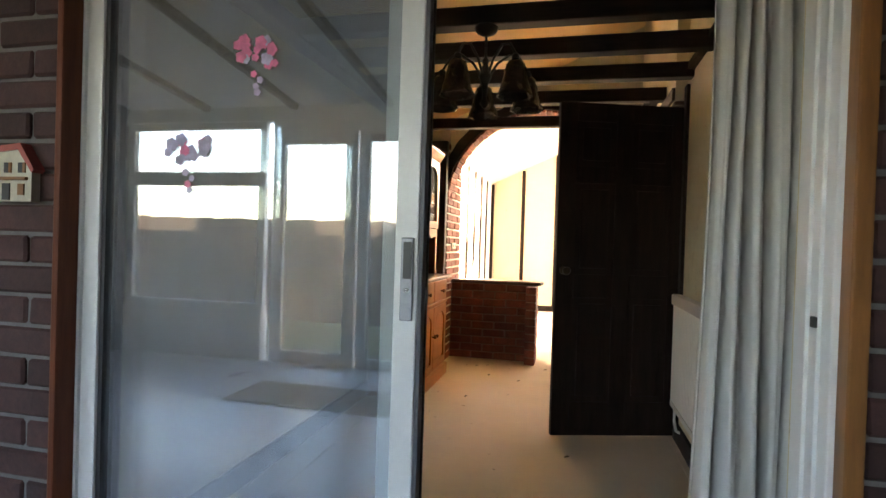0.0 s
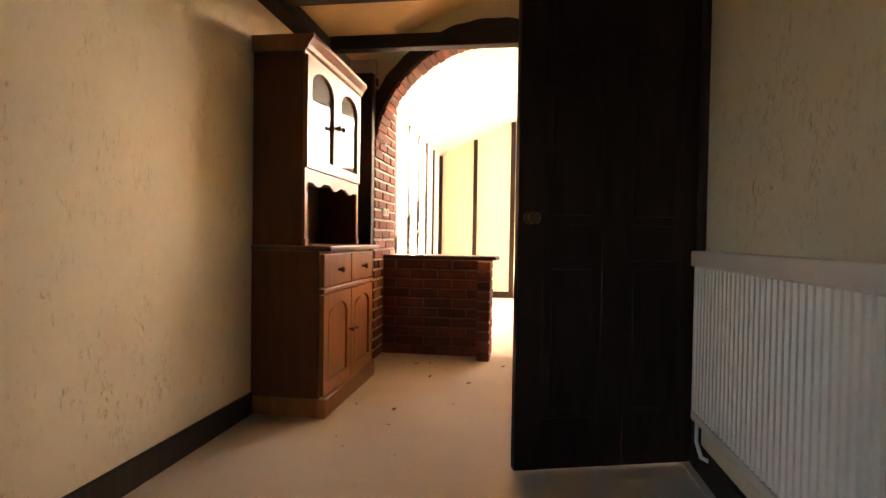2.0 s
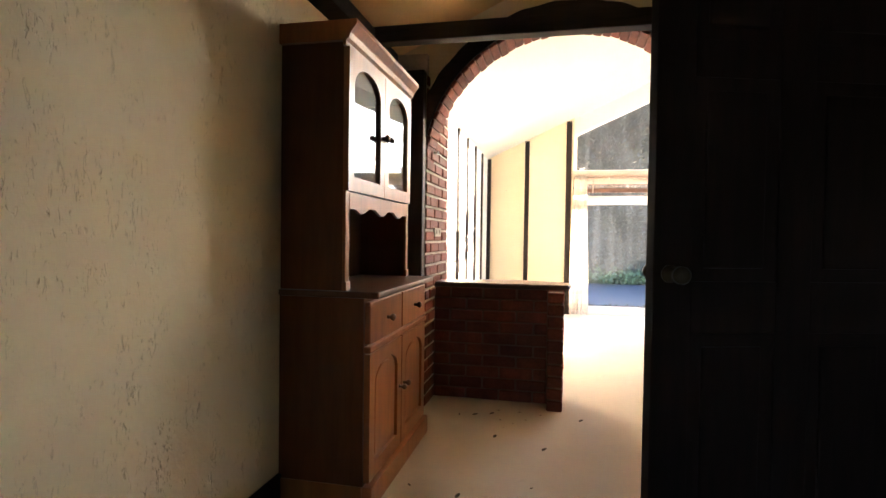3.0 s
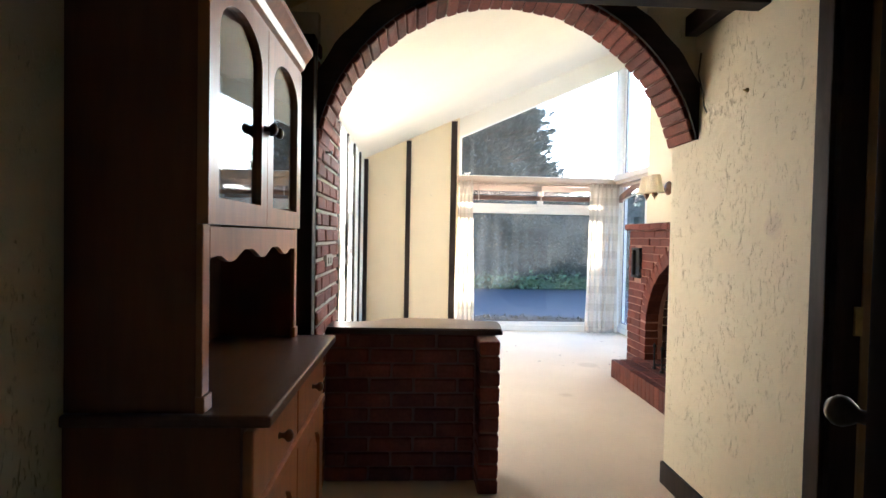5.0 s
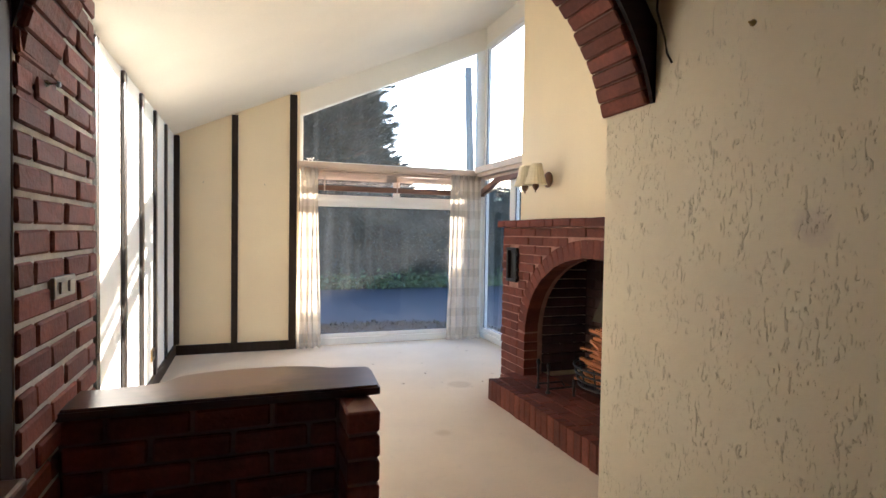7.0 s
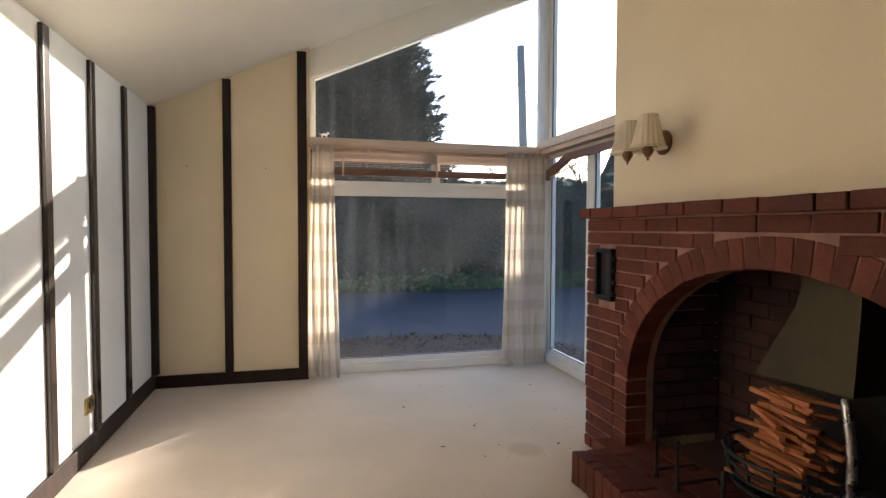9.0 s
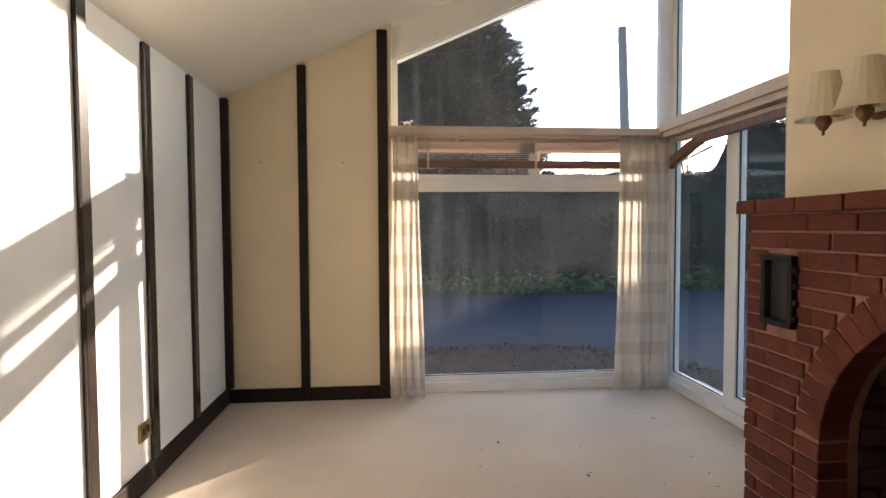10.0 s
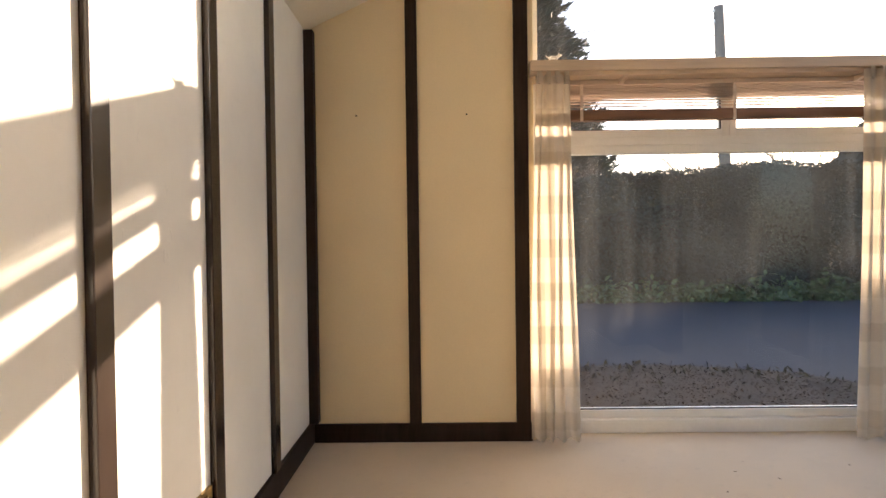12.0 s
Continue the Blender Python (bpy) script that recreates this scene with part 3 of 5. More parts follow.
ob = part("pane", prism([(0.92, 2.045), (2.995, 2.045), (2.995, zr), (0.92, zl)], "y", GY - 0.003, GY + 0.003), M_GLASS, W1)
ob.visible_shadow = False
spot(W1, (1.95, GY, 0.0))
structure("trim_corner_post", box(3.035, 3.15, GY - 0.03, GY + 0.08, 0.0, 3.6, 0.006), M_PVC, "white corner post between the two windows", "window post")

W2 = tagged(thing("window_2", "white framed full-height side window beside the fireplace", "window"), kind="structure")
GX = GLAZE_X
part("window_sill", box(GX - 0.06, GX + 0.05, 8.58, 10.5, 0.0, 0.075, 0.006), M_PVC, W2)
framed_light_x(W2, 9.74, 10.51, 0.075, 1.985, GX, 0.045)
framed_light_x(W2, 8.60, 9.74, 0.075, 1.985, GX - 0.012, 0.095)
framed_light_x(W2, 8.60, 10.51, 1.985, 3.58, GX, 0.05)
spot(W2, (GX, 9.55, 0.0))

# shelf pelmet over both windows
bm = prism([(10.33, 2.02), (10.51, 2.02), (10.51, 1.945), (10.35, 1.945), (10.35, 1.965), (10.33, 1.965)], "x", 0.86, 3.09)
structure("trim_window_shelf", bm, M_SHELF, "pale wooden shelf pelmet along the window", "shelf")
bm = prism([(2.90, 2.06), (3.09, 2.06), (3.09, 1.97), (2.93, 1.95), (2.93, 1.99), (2.90, 1.99)], "y", 8.57, 10.34)
structure("trim_side_shelf", bm, M_SHELF, "pale wooden shelf pelmet along the side window", "shelf")
for x in (1.35, 2.62):
    br = part("shelf_bracket", prism([(10.34, 1.945), (10.50, 1.945), (10.50, 1.91), (10.36, 1.93)], "x", x, x + 0.025), M_SLAT)
    tagged(br, "small pinkish wooden bracket under the window shelf", "bracket", "shelf brackets")


def slat_blind(at_y, x0, x1):
    bl = thing("slat_blind", "pinkish wooden slat blind drawn up under the window shelf", "blind")
    part("head_rail", box(x0, x1, at_y - 0.02, at_y + 0.02, 1.918, 1.944, 0.004), M_SLAT, bl)
    for z, tilt in ((1.906, -14), (1.893, -14), (1.88, -14), (1.867, -14), (1.852, -6), (1.836, 5), (1.820, 7), (1.804, 7)):
        bm = box(x0, x1, -0.022, 0.022, -0.0016, 0.0016)
        bmesh.ops.transform(bm, matrix=pose(0, at_y, z, tilt), verts=bm.verts)
        part("slat", bm, M_SLAT, bl)
    part("bottom_rail", box(x0, x1, at_y - 0.024, at_y + 0.024, 1.726, 1.784, 0.006), M_BLIND_RAIL, bl, "dark bunched slats and bottom rail")
    for x in (x0 + 0.2, (x0 + x1) / 2, x1 - 0.2):
        part("ladder_tape", box(x - 0.008, x + 0.008, at_y - 0.03, at_y - 0.027, 1.72, 1.915), M_SLAT, bl)
    return spot(bl, ((x0 + x1) / 2, at_y, 1.726))


slat_blind(10.46, 0.95, 3.0)
bl = thing("side_blind", "pinkish slat blind bunched and hanging askew under the side shelf", "blind")
part("head_rail", box(3.0, 3.04, 8.62, 10.3, 1.918, 1.946, 0.004), M_SLAT, bl)
bm = prism([(10.38, 1.72), (9.95, 1.86), (8.75, 1.87), (8.75, 1.915), (9.95, 1.915), (10.38, 1.80)], "x", 2.99, 3.04)
part("slats", bm, M_BLIND_RAIL, bl, "dark bunched slats sagging at one end")
part("bottom_rail", tube([(3.02, 10.40, 1.735), (3.02, 9.83, 1.812)], 0.009), M_SLAT, bl)
part("cord", tube([(3.02, 9.83, 1.812), (3.02, 9.78, 1.87)], 0.003), M_WHITE, bl)
spot(bl, (3.02, 9.5, 1.735))


def drape(name, label, material, x0, x1, y, z0, z1, folds, amp, seed, along="x", flare=0.0, group=""):
    """A hung curtain: a gathered, waving sheet with a little thickness."""
    rng = random.Random(seed)
    nu, nz = folds * 10, 22
    ph = [rng.uniform(0, 6.28) for _ in range(4)]
    bm = bmesh.new()
    grid = []
    for j in range(nz + 1):
        t = j / nz
        z = z1 + (z0 - z1) * t
        row = []
        for i in range(nu + 1):
            s = i / nu
            tight = 0.55 + 0.45 * min(1.0, t * 3)
            wave = math.sin(2 * math.pi * folds * s + ph[0] + 0.5 * math.sin(3 * t + ph[1])) + 0.35 * math.sin(2 * math.pi * folds * 2.3 * s + ph[2] + 2 * t)
            u = x0 + (x1 - x0) * s + flare * t * (s - 0.5) + 0.008 * math.sin(9 * s + 5 * t + ph[3])
            w = y + amp * tight * wave * (1.0 + 0.25 * t)
            zz = z + (0.012 * math.sin(2 * math.pi * folds * s) if j == nz else 0.0)
            row.append(bm.verts.new((u, w, zz) if along == "x" else (w, u, zz)))
        grid.append(row)
    for a, b in zip(grid, grid[1:]):
        for i in range(nu):
            f = bm.faces.new((a[i], a[i + 1], b[i + 1], b[i]))
            f.smooth = True
    root = thing(name, label, "curtain", group=group)
    cl = part("cloth", bm, material, root)
    so = cl.modifiers.new("thick", "SOLIDIFY")
    so.thickness = 0.003
    for k in range(folds):
        bm = bmesh.new()
        u = x0 + (x1 - x0) * (k + 0.5) / folds
        c = (u, y, z1 - 0.02) if along == "x" else (y, u, z1 - 0.02)
        add_box(bm, c[0] - 0.012, c[0] + 0.012, c[1] - 0.014, c[1] + 0.014, c[2] - 0.03, c[2] + 0.035, 0.004)
        part("heading_tab", bm, material, root)
    return spot(root, (((x0 + x1) / 2, y, z0) if along == "x" else (y, (x0 + x1) / 2, z0)))


drape("window_curtain", "cream checked curtain gathered beside the picture window", M_CURTAIN, 0.885, 1.075, 10.35, 0.015, 1.95, 4, 0.011, 4, flare=0.06, group="checked curtains")
drape("window_curtain", "sheer cream checked curtain hanging in the window corner", M_CURTAIN, 2.60, 2.975, 10.335, 0.015, 1.95, 6, 0.015, 9, flare=0.05, group="checked curtains")
drape("window_curtain", "cream checked curtain gathered beside the chimney breast", M_CURTAIN, 8.64, 9.03, 2.935, 0.02, 1.95, 4, 0.02, 5, along="y", group="checked curtains")

# small white animal figure on the shelf
bm = bmesh.new()
add_tube(bm, [(0.968, 10.4, 2.052), (0.985, 10.4, 2.056), (1.005, 10.4, 2.055), (1.016, 10.4, 2.05)], [0.007, 0.0105, 0.010, 0.006], 8)
for x in (0.974, 1.01):
    for y in (10.394, 10.406):
        add_tube(bm, [(x, y, 2.052), (x + 0.001, y, 2.02)], [0.005, 0.004], 6)
add_tube(bm, [(1.014, 10.4, 2.055), (1.024, 10.4, 2.068), (1.036, 10.4, 2.067)], [0.007, 0.009, 0.004], 8)
add_tube(bm, [(1.022, 10.4, 2.072), (1.02, 10.4, 2.084)], [0.004, 0.001], 5)
add_tube(bm, [(0.968, 10.4, 2.054), (0.956, 10.4, 2.06), (0.952, 10.4, 2.07)], [0.004, 0.003, 0.001], 5)
tagged(part("shelf_ornament", bm, M_WHITE), "tiny white animal figure standing on the window shelf", "ornament")

# wall socket
so = thing("wall_socket", "old brass double socket on the white panelled wall", "socket")
part("plate", box(WEST, WEST + 0.012, 9.035, 9.15, 0.245, 0.335, 0.003), M_BRASS, so)
for y in (9.06, 9.105):
    part("switch", box(WEST + 0.012, WEST + 0.016, y, y + 0.022, 0.275, 0.31, 0.001), M_BLACK, so)
spot(so, (WEST, 9.09, 0.245))

# ---- brick archway, pier and bar counter ----
PX = -0.105
pier = tagged(part("brick_pier", box(WEST, PX - 0.003, 5.85, 6.485, 0, roof_z(-0.3) - 0.01), M_PALE_MORTAR), "red brick pier beside the archway", "brick pier")
brick_rows(pier, M_BRICK_DARK, lambda a, b: [(5.85, 6.49)], lambda u, z: Matrix.Translation((PX, u, z)) @ pose(0, 0, 0, 0, 0, 90), 0.004, 28, joint=0.015, gap=0.010, proud=0.006, seed=2)
structure("trim_pier_post", box(WEST_D, PX - 0.004, 5.775, 5.848, 0, 2.1, 0.006), M_DARK, "dark stained timber post against the brick pier", "timber post")
ring = thing("brick_arch", "arch of red brick headers spanning the opening", "brick arch", (AX, 5.98, AZ))
arch_len = math.radians(180 - 13.5) * (AR + 0.05)
count = int(arch_len / 0.0565)
rng = random.Random(8)
for k in range(count):
    a = radians(180) - (k + 0.5) / count * math.radians(180 - 13.5)
    r = AR + 0.052 + rng.uniform(-0.004, 0.004)
    m = Matrix.Translation((AX + r * math.cos(a), 5.985, AZ + r * math.sin(a))) @ pose(0, 0, 0, 0, -math.degrees(a), 0) @ pose(0, 0, 0, 0, 0, rng.uniform(-1.2, 1.2))
    brick_piece(ring, M_BRICK_DARK, (0.105, 0.235, 0.051), m, rng.randrange(4))
arcm = [(AX + (AR + 0.012) * math.cos(a), AZ + (AR + 0.012) * math.sin(a)) for a in np.linspace(radians(180), radians(14), 48)]
arco = [(AX + (ring_out - 0.012) * math.cos(a), AZ + (ring_out - 0.012) * math.sin(a)) for a in np.linspace(radians(14), radians(180), 48)]
mo = part("mortar", prism(arcm + arco, "y", 5.882, 6.088), M_MORTAR, ring)
mo.matrix_parent_inverse = Matrix.Translation(-ring.location)

face_in = [(AX + (AR + 0.022) * math.cos(a), AZ + (AR + 0.022) * math.sin(a)) for a in np.linspace(radians(180), radians(13.6), 60)]
face_out = [(AX + (ring_out + 0.012 + 0.004 * math.sin(31 * a)) * math.cos(a), AZ + (ring_out + 0.012 + 0.004 * math.sin(31 * a)) * math.sin(a)) for a in np.linspace(radians(13.6), radians(180), 60)]
fa = part("facing", prism(face_in + face_out, "y", 5.850, 5.866), M_BEAM, ring, "rough black-stained facing round the arch")
fa.matrix_parent_inverse = Matrix.Translation(-ring.location)

# bar counter of brick with a projecting end post and a timber top
bar = tagged(part("bar_counter", box(PX, 0.742, 6.128, 6.30, 0, 0.745), M_MORTAR), "low red brick bar counter with a projecting end post", "bar counter")
part("end_post", box(0.66, 0.744, 5.975, 6.128, 0, 0.742), M_MORTAR, bar)
brick_rows(bar, M_BRICK_DARK, lambda a, b: [(PX + 0.004, 0.648)], lambda u, z: Matrix.Translation((u, 6.12, z)), 0.002, 10, seed=11, joint=0.009, gap=0.007)
brick_rows(bar, M_BRICK_DARK, lambda a, b: [(0.652, 0.754)], lambda u, z: Matrix.Translation((u, 5.965, z)), 0.002, 10, depth=0.155, proud=0.0, seed=12)
brick_rows(bar, M_BRICK_DARK, lambda a, b: [(6.13, 6.30)], lambda u, z: Matrix.Translation((0.746, u, z)) @ pose(0, 0, 0, 0, 0, 90), 0.002, 10, seed=13, depth=0.08)
brick_rows(bar, M_BRICK_DARK, lambda a, b: [(-0.74, 0.1)], lambda u, z: Matrix.Translation((-u, 6.305, z)) @ pose(0, 0, 0, 0, 0, 180), 0.002, 10, seed=14, depth=0.08)
edge = [(PX, 6.105), (0.775, 6.105), (0.785, 6.112), (0.803, 6.34), (0.79, 6.365), (0.66, 6.382)]
edge += [(0.40 + 0.26 * math.cos(a), 6.365 + 0.09 * math.sin(a)) for a in np.linspace(0.25, math.pi - 0.25, 16)] + [(0.12, 6.335), (0.0, 6.31), (PX, 6.305)]
bm = prism(edge, "z", 0.748, 0.778)
bmesh.ops.bevel(bm, geom=[e for e in bm.edges if all(v.co.z > 0.77 for v in e.verts)], offset=0.008, segments=3, affect="EDGES")
part("bar_top", bm, M_BAR_TOP, bar, "dark varnished timber top with a curved bulge")

# light switch on the pier
sw = thing("light_switch", "cream light switch on the brick pier", "switch")
part("plate", box(PX - 0.004, PX + 0.014, 6.06, 6.235, 1.082, 1.14, 0.004), M_SWITCH, sw)
for y in (6.09, 6.165):
    part("rocker", box(PX + 0.014, PX + 0.02, y, y + 0.04, 1.095, 1.127, 0.002), M_SWITCH, sw)
spot(sw, (PX, 6.15, 1.082))
tagged(part("wall_hook", turned([(0.009, 0), (0.009, 0.012), (0.004, 0.016), (0.004, 0.03), (0.008, 0.034), (0.006, 0.04)], Matrix.Translation((PX, 6.02, 1.63)) @ pose(0, 0, 0, 0, 90, 0), 10), M_CHROME), "small bright metal hook on the brick pier", "hook")

# ---- fireplace ----
FX, FC, FA, FB, FZ = 2.43, 7.326, 0.84, 0.62, 0.505
F0, F1, FTOP = 6.07, 8.58, 1.33
fire = thing("fireplace", "red brick fireplace with a wide arched opening and brick mantel", "fireplace", (2.5, FC, 0))
inv = Matrix.Translation(-fire.location)
ell = [(FC + (FA + 0.01) * math.cos(a), FZ + (FB + 0.01) * math.sin(a)) for a in np.linspace(0, math.pi, 40)]
outl = [(F1 - 0.008, 0), (F1 - 0.008, FTOP), (F0, FTOP), (F0, 0), (FC - FA - 0.01, 0)] + ell[::-1] + [(FC + FA + 0.01, 0)]
NY0, NY1, NZ0, NZ1 = 8.285, 8.46, 0.885, 1.165
bm = prism(outl, "x", FX + 0.003, FX + 0.16)
ob = part("surround", bm, M_FIRE_MORTAR, fire, "mortar core of the surround")
ob.matrix_parent_inverse = inv


def fire_spans(a, b):
    mid = (a + b) / 2
    out = []
    A, B = FA + 0.125, FB + 0.125
    if mid > FZ + B:
        out = [(F0, F1)]
    else:
        w = A * math.sqrt(max(0.0, 1 - ((mid - FZ) / B) ** 2)) if mid > FZ else A
        out = [(F0, FC - w), (FC + w, F1)]
    if a < NZ1 and b > NZ0:
        lo, hi = out[-1]
        out[-1:] = [(lo, NY0)] * (NY0 - lo > 0.03) + [(NY1, hi)]
    return out


brick_rows(fire, M_BRICK, fire_spans, lambda u, z: Matrix.Translation((FX, u, z)) @ pose(0, 0, 0, 0, 0, -90), 0.006, 19, pitch=0.0697, joint=0.009, proud=0.006, gap=0.002, seed=21)
brick_rows(fire, M_BRICK, lambda a, b: [(2.45, 2.59)], lambda u, z: Matrix.Translation((u, F1 - 0.012, z)) @ pose(0, 0, 0, 0, 0, 180), 0.006, 19, pitch=0.0697, joint=0.009, proud=0.006, seed=22)
rng = random.Random(31)
RA, RB = FA + 0.06, FB + 0.06
turn_at = np.linspace(0, math.pi, 721)
run = np.concatenate([[0.0], np.cumsum(np.hypot(np.diff(RA * np.cos(turn_at)), np.diff(RB * np.sin(turn_at))))])
n = round(run[-1] / 0.0715)
for k in range(n):
    a = float(np.interp((k + 0.5) / n * run[-1], run, turn_at))
    y, z = FC + RA * math.cos(a), FZ + RB * math.sin(a)
    tilt = math.degrees(math.atan2(RA * math.sin(a), RB * math.cos(a)))
    m = Matrix.Translation((FX + 0.058 + rng.uniform(-0.002, 0.002), y, z)) @ pose(0, 0, 0, tilt, 0, 0) @ pose(0, 0, 0, 0, 0, 90)
    brick_piece(fire, M_BRICK, (0.118, 0.118, 0.069), m, rng.randrange(4))
for side in (-1, 1):
    for c in range(7):
        m = Matrix.Translation((FX + 0.054, FC + side * (FA + 0.06), 0.037 + c * 0.0697)) @ pose(0, 0, 0, 0, 0, 90)
        brick_piece(fire, M_BRICK, (0.118, 0.112, 0.060), m @ pose(0, 0, 0, 0, 0, 90), rng.randrange(4))
# mantel: a course of headers standing proud
ob = part("mantel_bed", box(FX - 0.03, FX + 0.15, F0, F1 + 0.012, FTOP + 0.002, FTOP + 0.05), M_FIRE_MORTAR, fire)
ob.matrix_parent_inverse = inv
y = F0
while y < F1 - 0.02:
    l = min(rng.choice((0.105, 0.215, 0.215, 0.16)), F1 + 0.02 - y)
    m = Matrix.Translation((FX + 0.05, y + l / 2, FTOP + 0.028 + rng.uniform(-0.002, 0.002))) @ pose(0, 0, 0, 0, 0, -90)
    brick_piece(fire, M_BRICK, (l, 0.2, 0.056), m, rng.randrange(4))
    y += l + 0.004
# little iron-framed niche beside the arch
bm = box(FX - 0.03, FX + 0.002, NY0, NY0 + 0.026, NZ0, NZ1, 0.003)
add_box(bm, FX - 0.03, FX + 0.002, NY1 - 0.026, NY1, NZ0, NZ1, 0.003)
add_box(bm, FX - 0.034, FX + 0.002, NY0, NY1, NZ1 - 0.022, NZ1, 0.003)
add_box(bm, FX - 0.034, FX + 0.002, NY0, NY1, NZ0, NZ0 + 0.022, 0.003)
for k in range(4):
    add_box(bm, FX - 0.026, FX - 0.008, NY0 - 0.016, NY0 + 0.002, NZ0 + 0.03 + k * 0.062, NZ0 + 0.05 + k * 0.062, 0.003)
fr = part("niche_frame", bm, M_IRON, fire, "black iron frame with a row of catches")
# flat black plate imitates the shaded depth of the recess
nf = part("niche_shade_plate", box(FX - 0.001, FX + 0.004, NY0 + 0.026, NY1 - 0.026, NZ0 + 0.022, NZ1 - 0.022), M_BLACK, fire, "black plate standing in for the shade inside the niche")
for o in (fr, nf):
    o.matrix_parent_inverse = inv
# firebox: sooty brick back and sides, raised hearth
bm = box(3.02, 3.12, FC - 0.95, FC + 0.95, 0, 1.385)
add_box(bm, FX + 0.16, 3.02, FC - 0.95, FC - 0.9, 0, 1.385)
add_box(bm, FX + 0.16, 3.02, FC + 0.9, FC + 0.95, 0, 1.385)
add_box(bm, FX + 0.16, 3.02, FC - 0.9, FC + 0.9, 1.3, 1.385)
ob = part("firebox", bm, M_SOOT, fire, "sooty recess behind the arch")
ob.matrix_parent_inverse = inv
brick_rows(fire, M_SOOT, lambda a, b: [(FC - 0.88, FC + 0.88)], lambda u, z: Matrix.Translation((3.018, u, z)) @ pose(0, 0, 0, 0, 0, -90), 0.17, 14, seed=41, depth=0.06)
for side, turn in ((1, 180), (-1, 0)):
    brick_rows(fire, M_SOOT, lambda a, b: [(FX + 0.17, 3.0)] if a < 1.2 else [], lambda u, z: Matrix.Translation((u if turn == 0 else FX + 3.17 - u, FC + side * 0.9, z)) @ pose(0, 0, 0, 0, 0, turn), 0.17, 14, seed=43 + turn, depth=0.06)
hearth = thing("hearth", "raised brick hearth with soldier bricks along its edge", "hearth", (2.28, FC, 0))
hinv = Matrix.Translation(-hearth.location)
ob = part("slab", box(2.135, 3.02, FC - 0.82, FC + 0.80, 0, 0.15), M_SOOT, hearth)
ob.matrix_parent_inverse = hinv
y = FC - 0.83
while y < FC + 0.80:
    m = Matrix.Translation((2.155, y + 0.032, 0.08 + rng.uniform(-0.002, 0.002))) @ pose(0, 0, 0, 0, 0, 0)
    brick_piece(hearth, M_BRICK, (0.07, 0.064, 0.158), m @ pose(0, 0, 0, rng.uniform(-1.5, 1.5), 0, 0), rng.randrange(4), "edging_brick")
    y += 0.073
x = 2.2
while x < 2.98:
    m = Matrix.Translation((x + 0.03, FC + 0.80, 0.08)) @ pose(0, 0, 0, 0, 0, 90)
    brick_piece(hearth, M_BRICK, (0.07, 0.064, 0.158), m, rng.randrange(4), "edging_brick") if x < 2.4 else None
    x += 0.073
for r in range(4):
    y = FC - 0.79 + (0.0 if r % 2 else 0.1)
    while y < FC + 0.75:
        m = Matrix.Translation((2.25 + r * 0.112, y + 0.1, 0.138 + rng.uniform(-0.001, 0.001))) @ pose(0, 0, 0, 0, 0, 90)
        brick_piece(hearth, M_BRICK, (0.21, 0.104, 0.04), m, rng.randrange(4), "paver")
        y += 0.22

# hood, grate and kindling
hood = thing("fire_hood", "bronze metal smoke hood at the back of the fireplace", "fire hood")
bm = bmesh.new()
lo = [bm.verts.new(p) for p in ((2.62, 7.15, 0.70), (2.62, 7.55, 0.68), (2.97, 7.76, 0.66), (2.97, 7.15, 0.70))]
hi = [bm.verts.new(p) for p in ((2.68, 7.17, 1.24), (2.68, 7.36, 1.24), (2.97, 7.48, 1.24), (2.97, 7.17, 1.24))]
mid = [bm.verts.new(p) for p in ((2.655, 7.16, 0.98), (2.655, 7.40, 0.98), (2.97, 7.54, 0.98), (2.97, 7.16, 0.98))]
for p, q in ((lo, mid), (mid, hi)):
    for i in range(4):
        bm.faces.new((p[i], p[(i + 1) % 4], q[(i + 1) % 4], q[i]))
part("canopy", bm, M_HOOD, hood).modifiers.new("thick", "SOLIDIFY").thickness = 0.006
part("back_plate", box(2.955, 2.985, 7.12, 7.72, 0.15, 0.70, 0.004), M_IRON, hood, "black iron fireback")
hoop = [(2.60, 7.16 - 0.03 * math.sin(2 * a), 0.70 - 0.34 * a) for a in np.linspace(0, 1, 9)] + [(2.60, 7.22, 0.33), (2.60, 7.30, 0.30)]
part("hoop", tube(hoop, 0.016, 8), M_CHROME, hood, "pale metal hoop beside the basket")
spot(hood, (2.85, FC, 0.15))
GC = 7.42
gr = thing("fire_grate", "black iron basket grate standing on the hearth", "fire grate")
for k in range(4):
    z = 0.26 + k * 0.042
    arcp = [(2.70 - (0.22 + 0.01 * k) * math.cos(a), GC + (0.24 + 0.012 * k) * math.sin(a), z) for a in np.linspace(-math.pi / 2, math.pi / 2, 17)]
    part("bar", tube(arcp, 0.008, 6), M_IRON, gr)
for a in np.linspace(-1.2, 1.2, 7):
    part("upright", tube([(2.70 - 0.215 * math.cos(a), GC + 0.235 * math.sin(a), 0.25), (2.70 - 0.255 * math.cos(a), GC + 0.28 * math.sin(a), 0.40)], 0.006, 6), M_IRON, gr)
for s in (-1, 1):
    part("leg", tube([(2.50, GC + s * 0.16, 0.152), (2.50, GC + s * 0.16, 0.27)], 0.011, 8), M_IRON, gr)
    part("leg", tube([(2.74, GC + s * 0.21, 0.152), (2.74, GC + s * 0.21, 0.30)], 0.011, 8), M_IRON, gr)
part("tray", prism([(2.70 - 0.215 * math.cos(a), GC + 0.23 * math.sin(a)) for a in np.linspace(-math.pi / 2, math.pi / 2, 17)], "z", 0.256, 0.266), M_IRON, gr)
spot(gr, (2.65, GC, 0.152))
rng = random.Random(77)
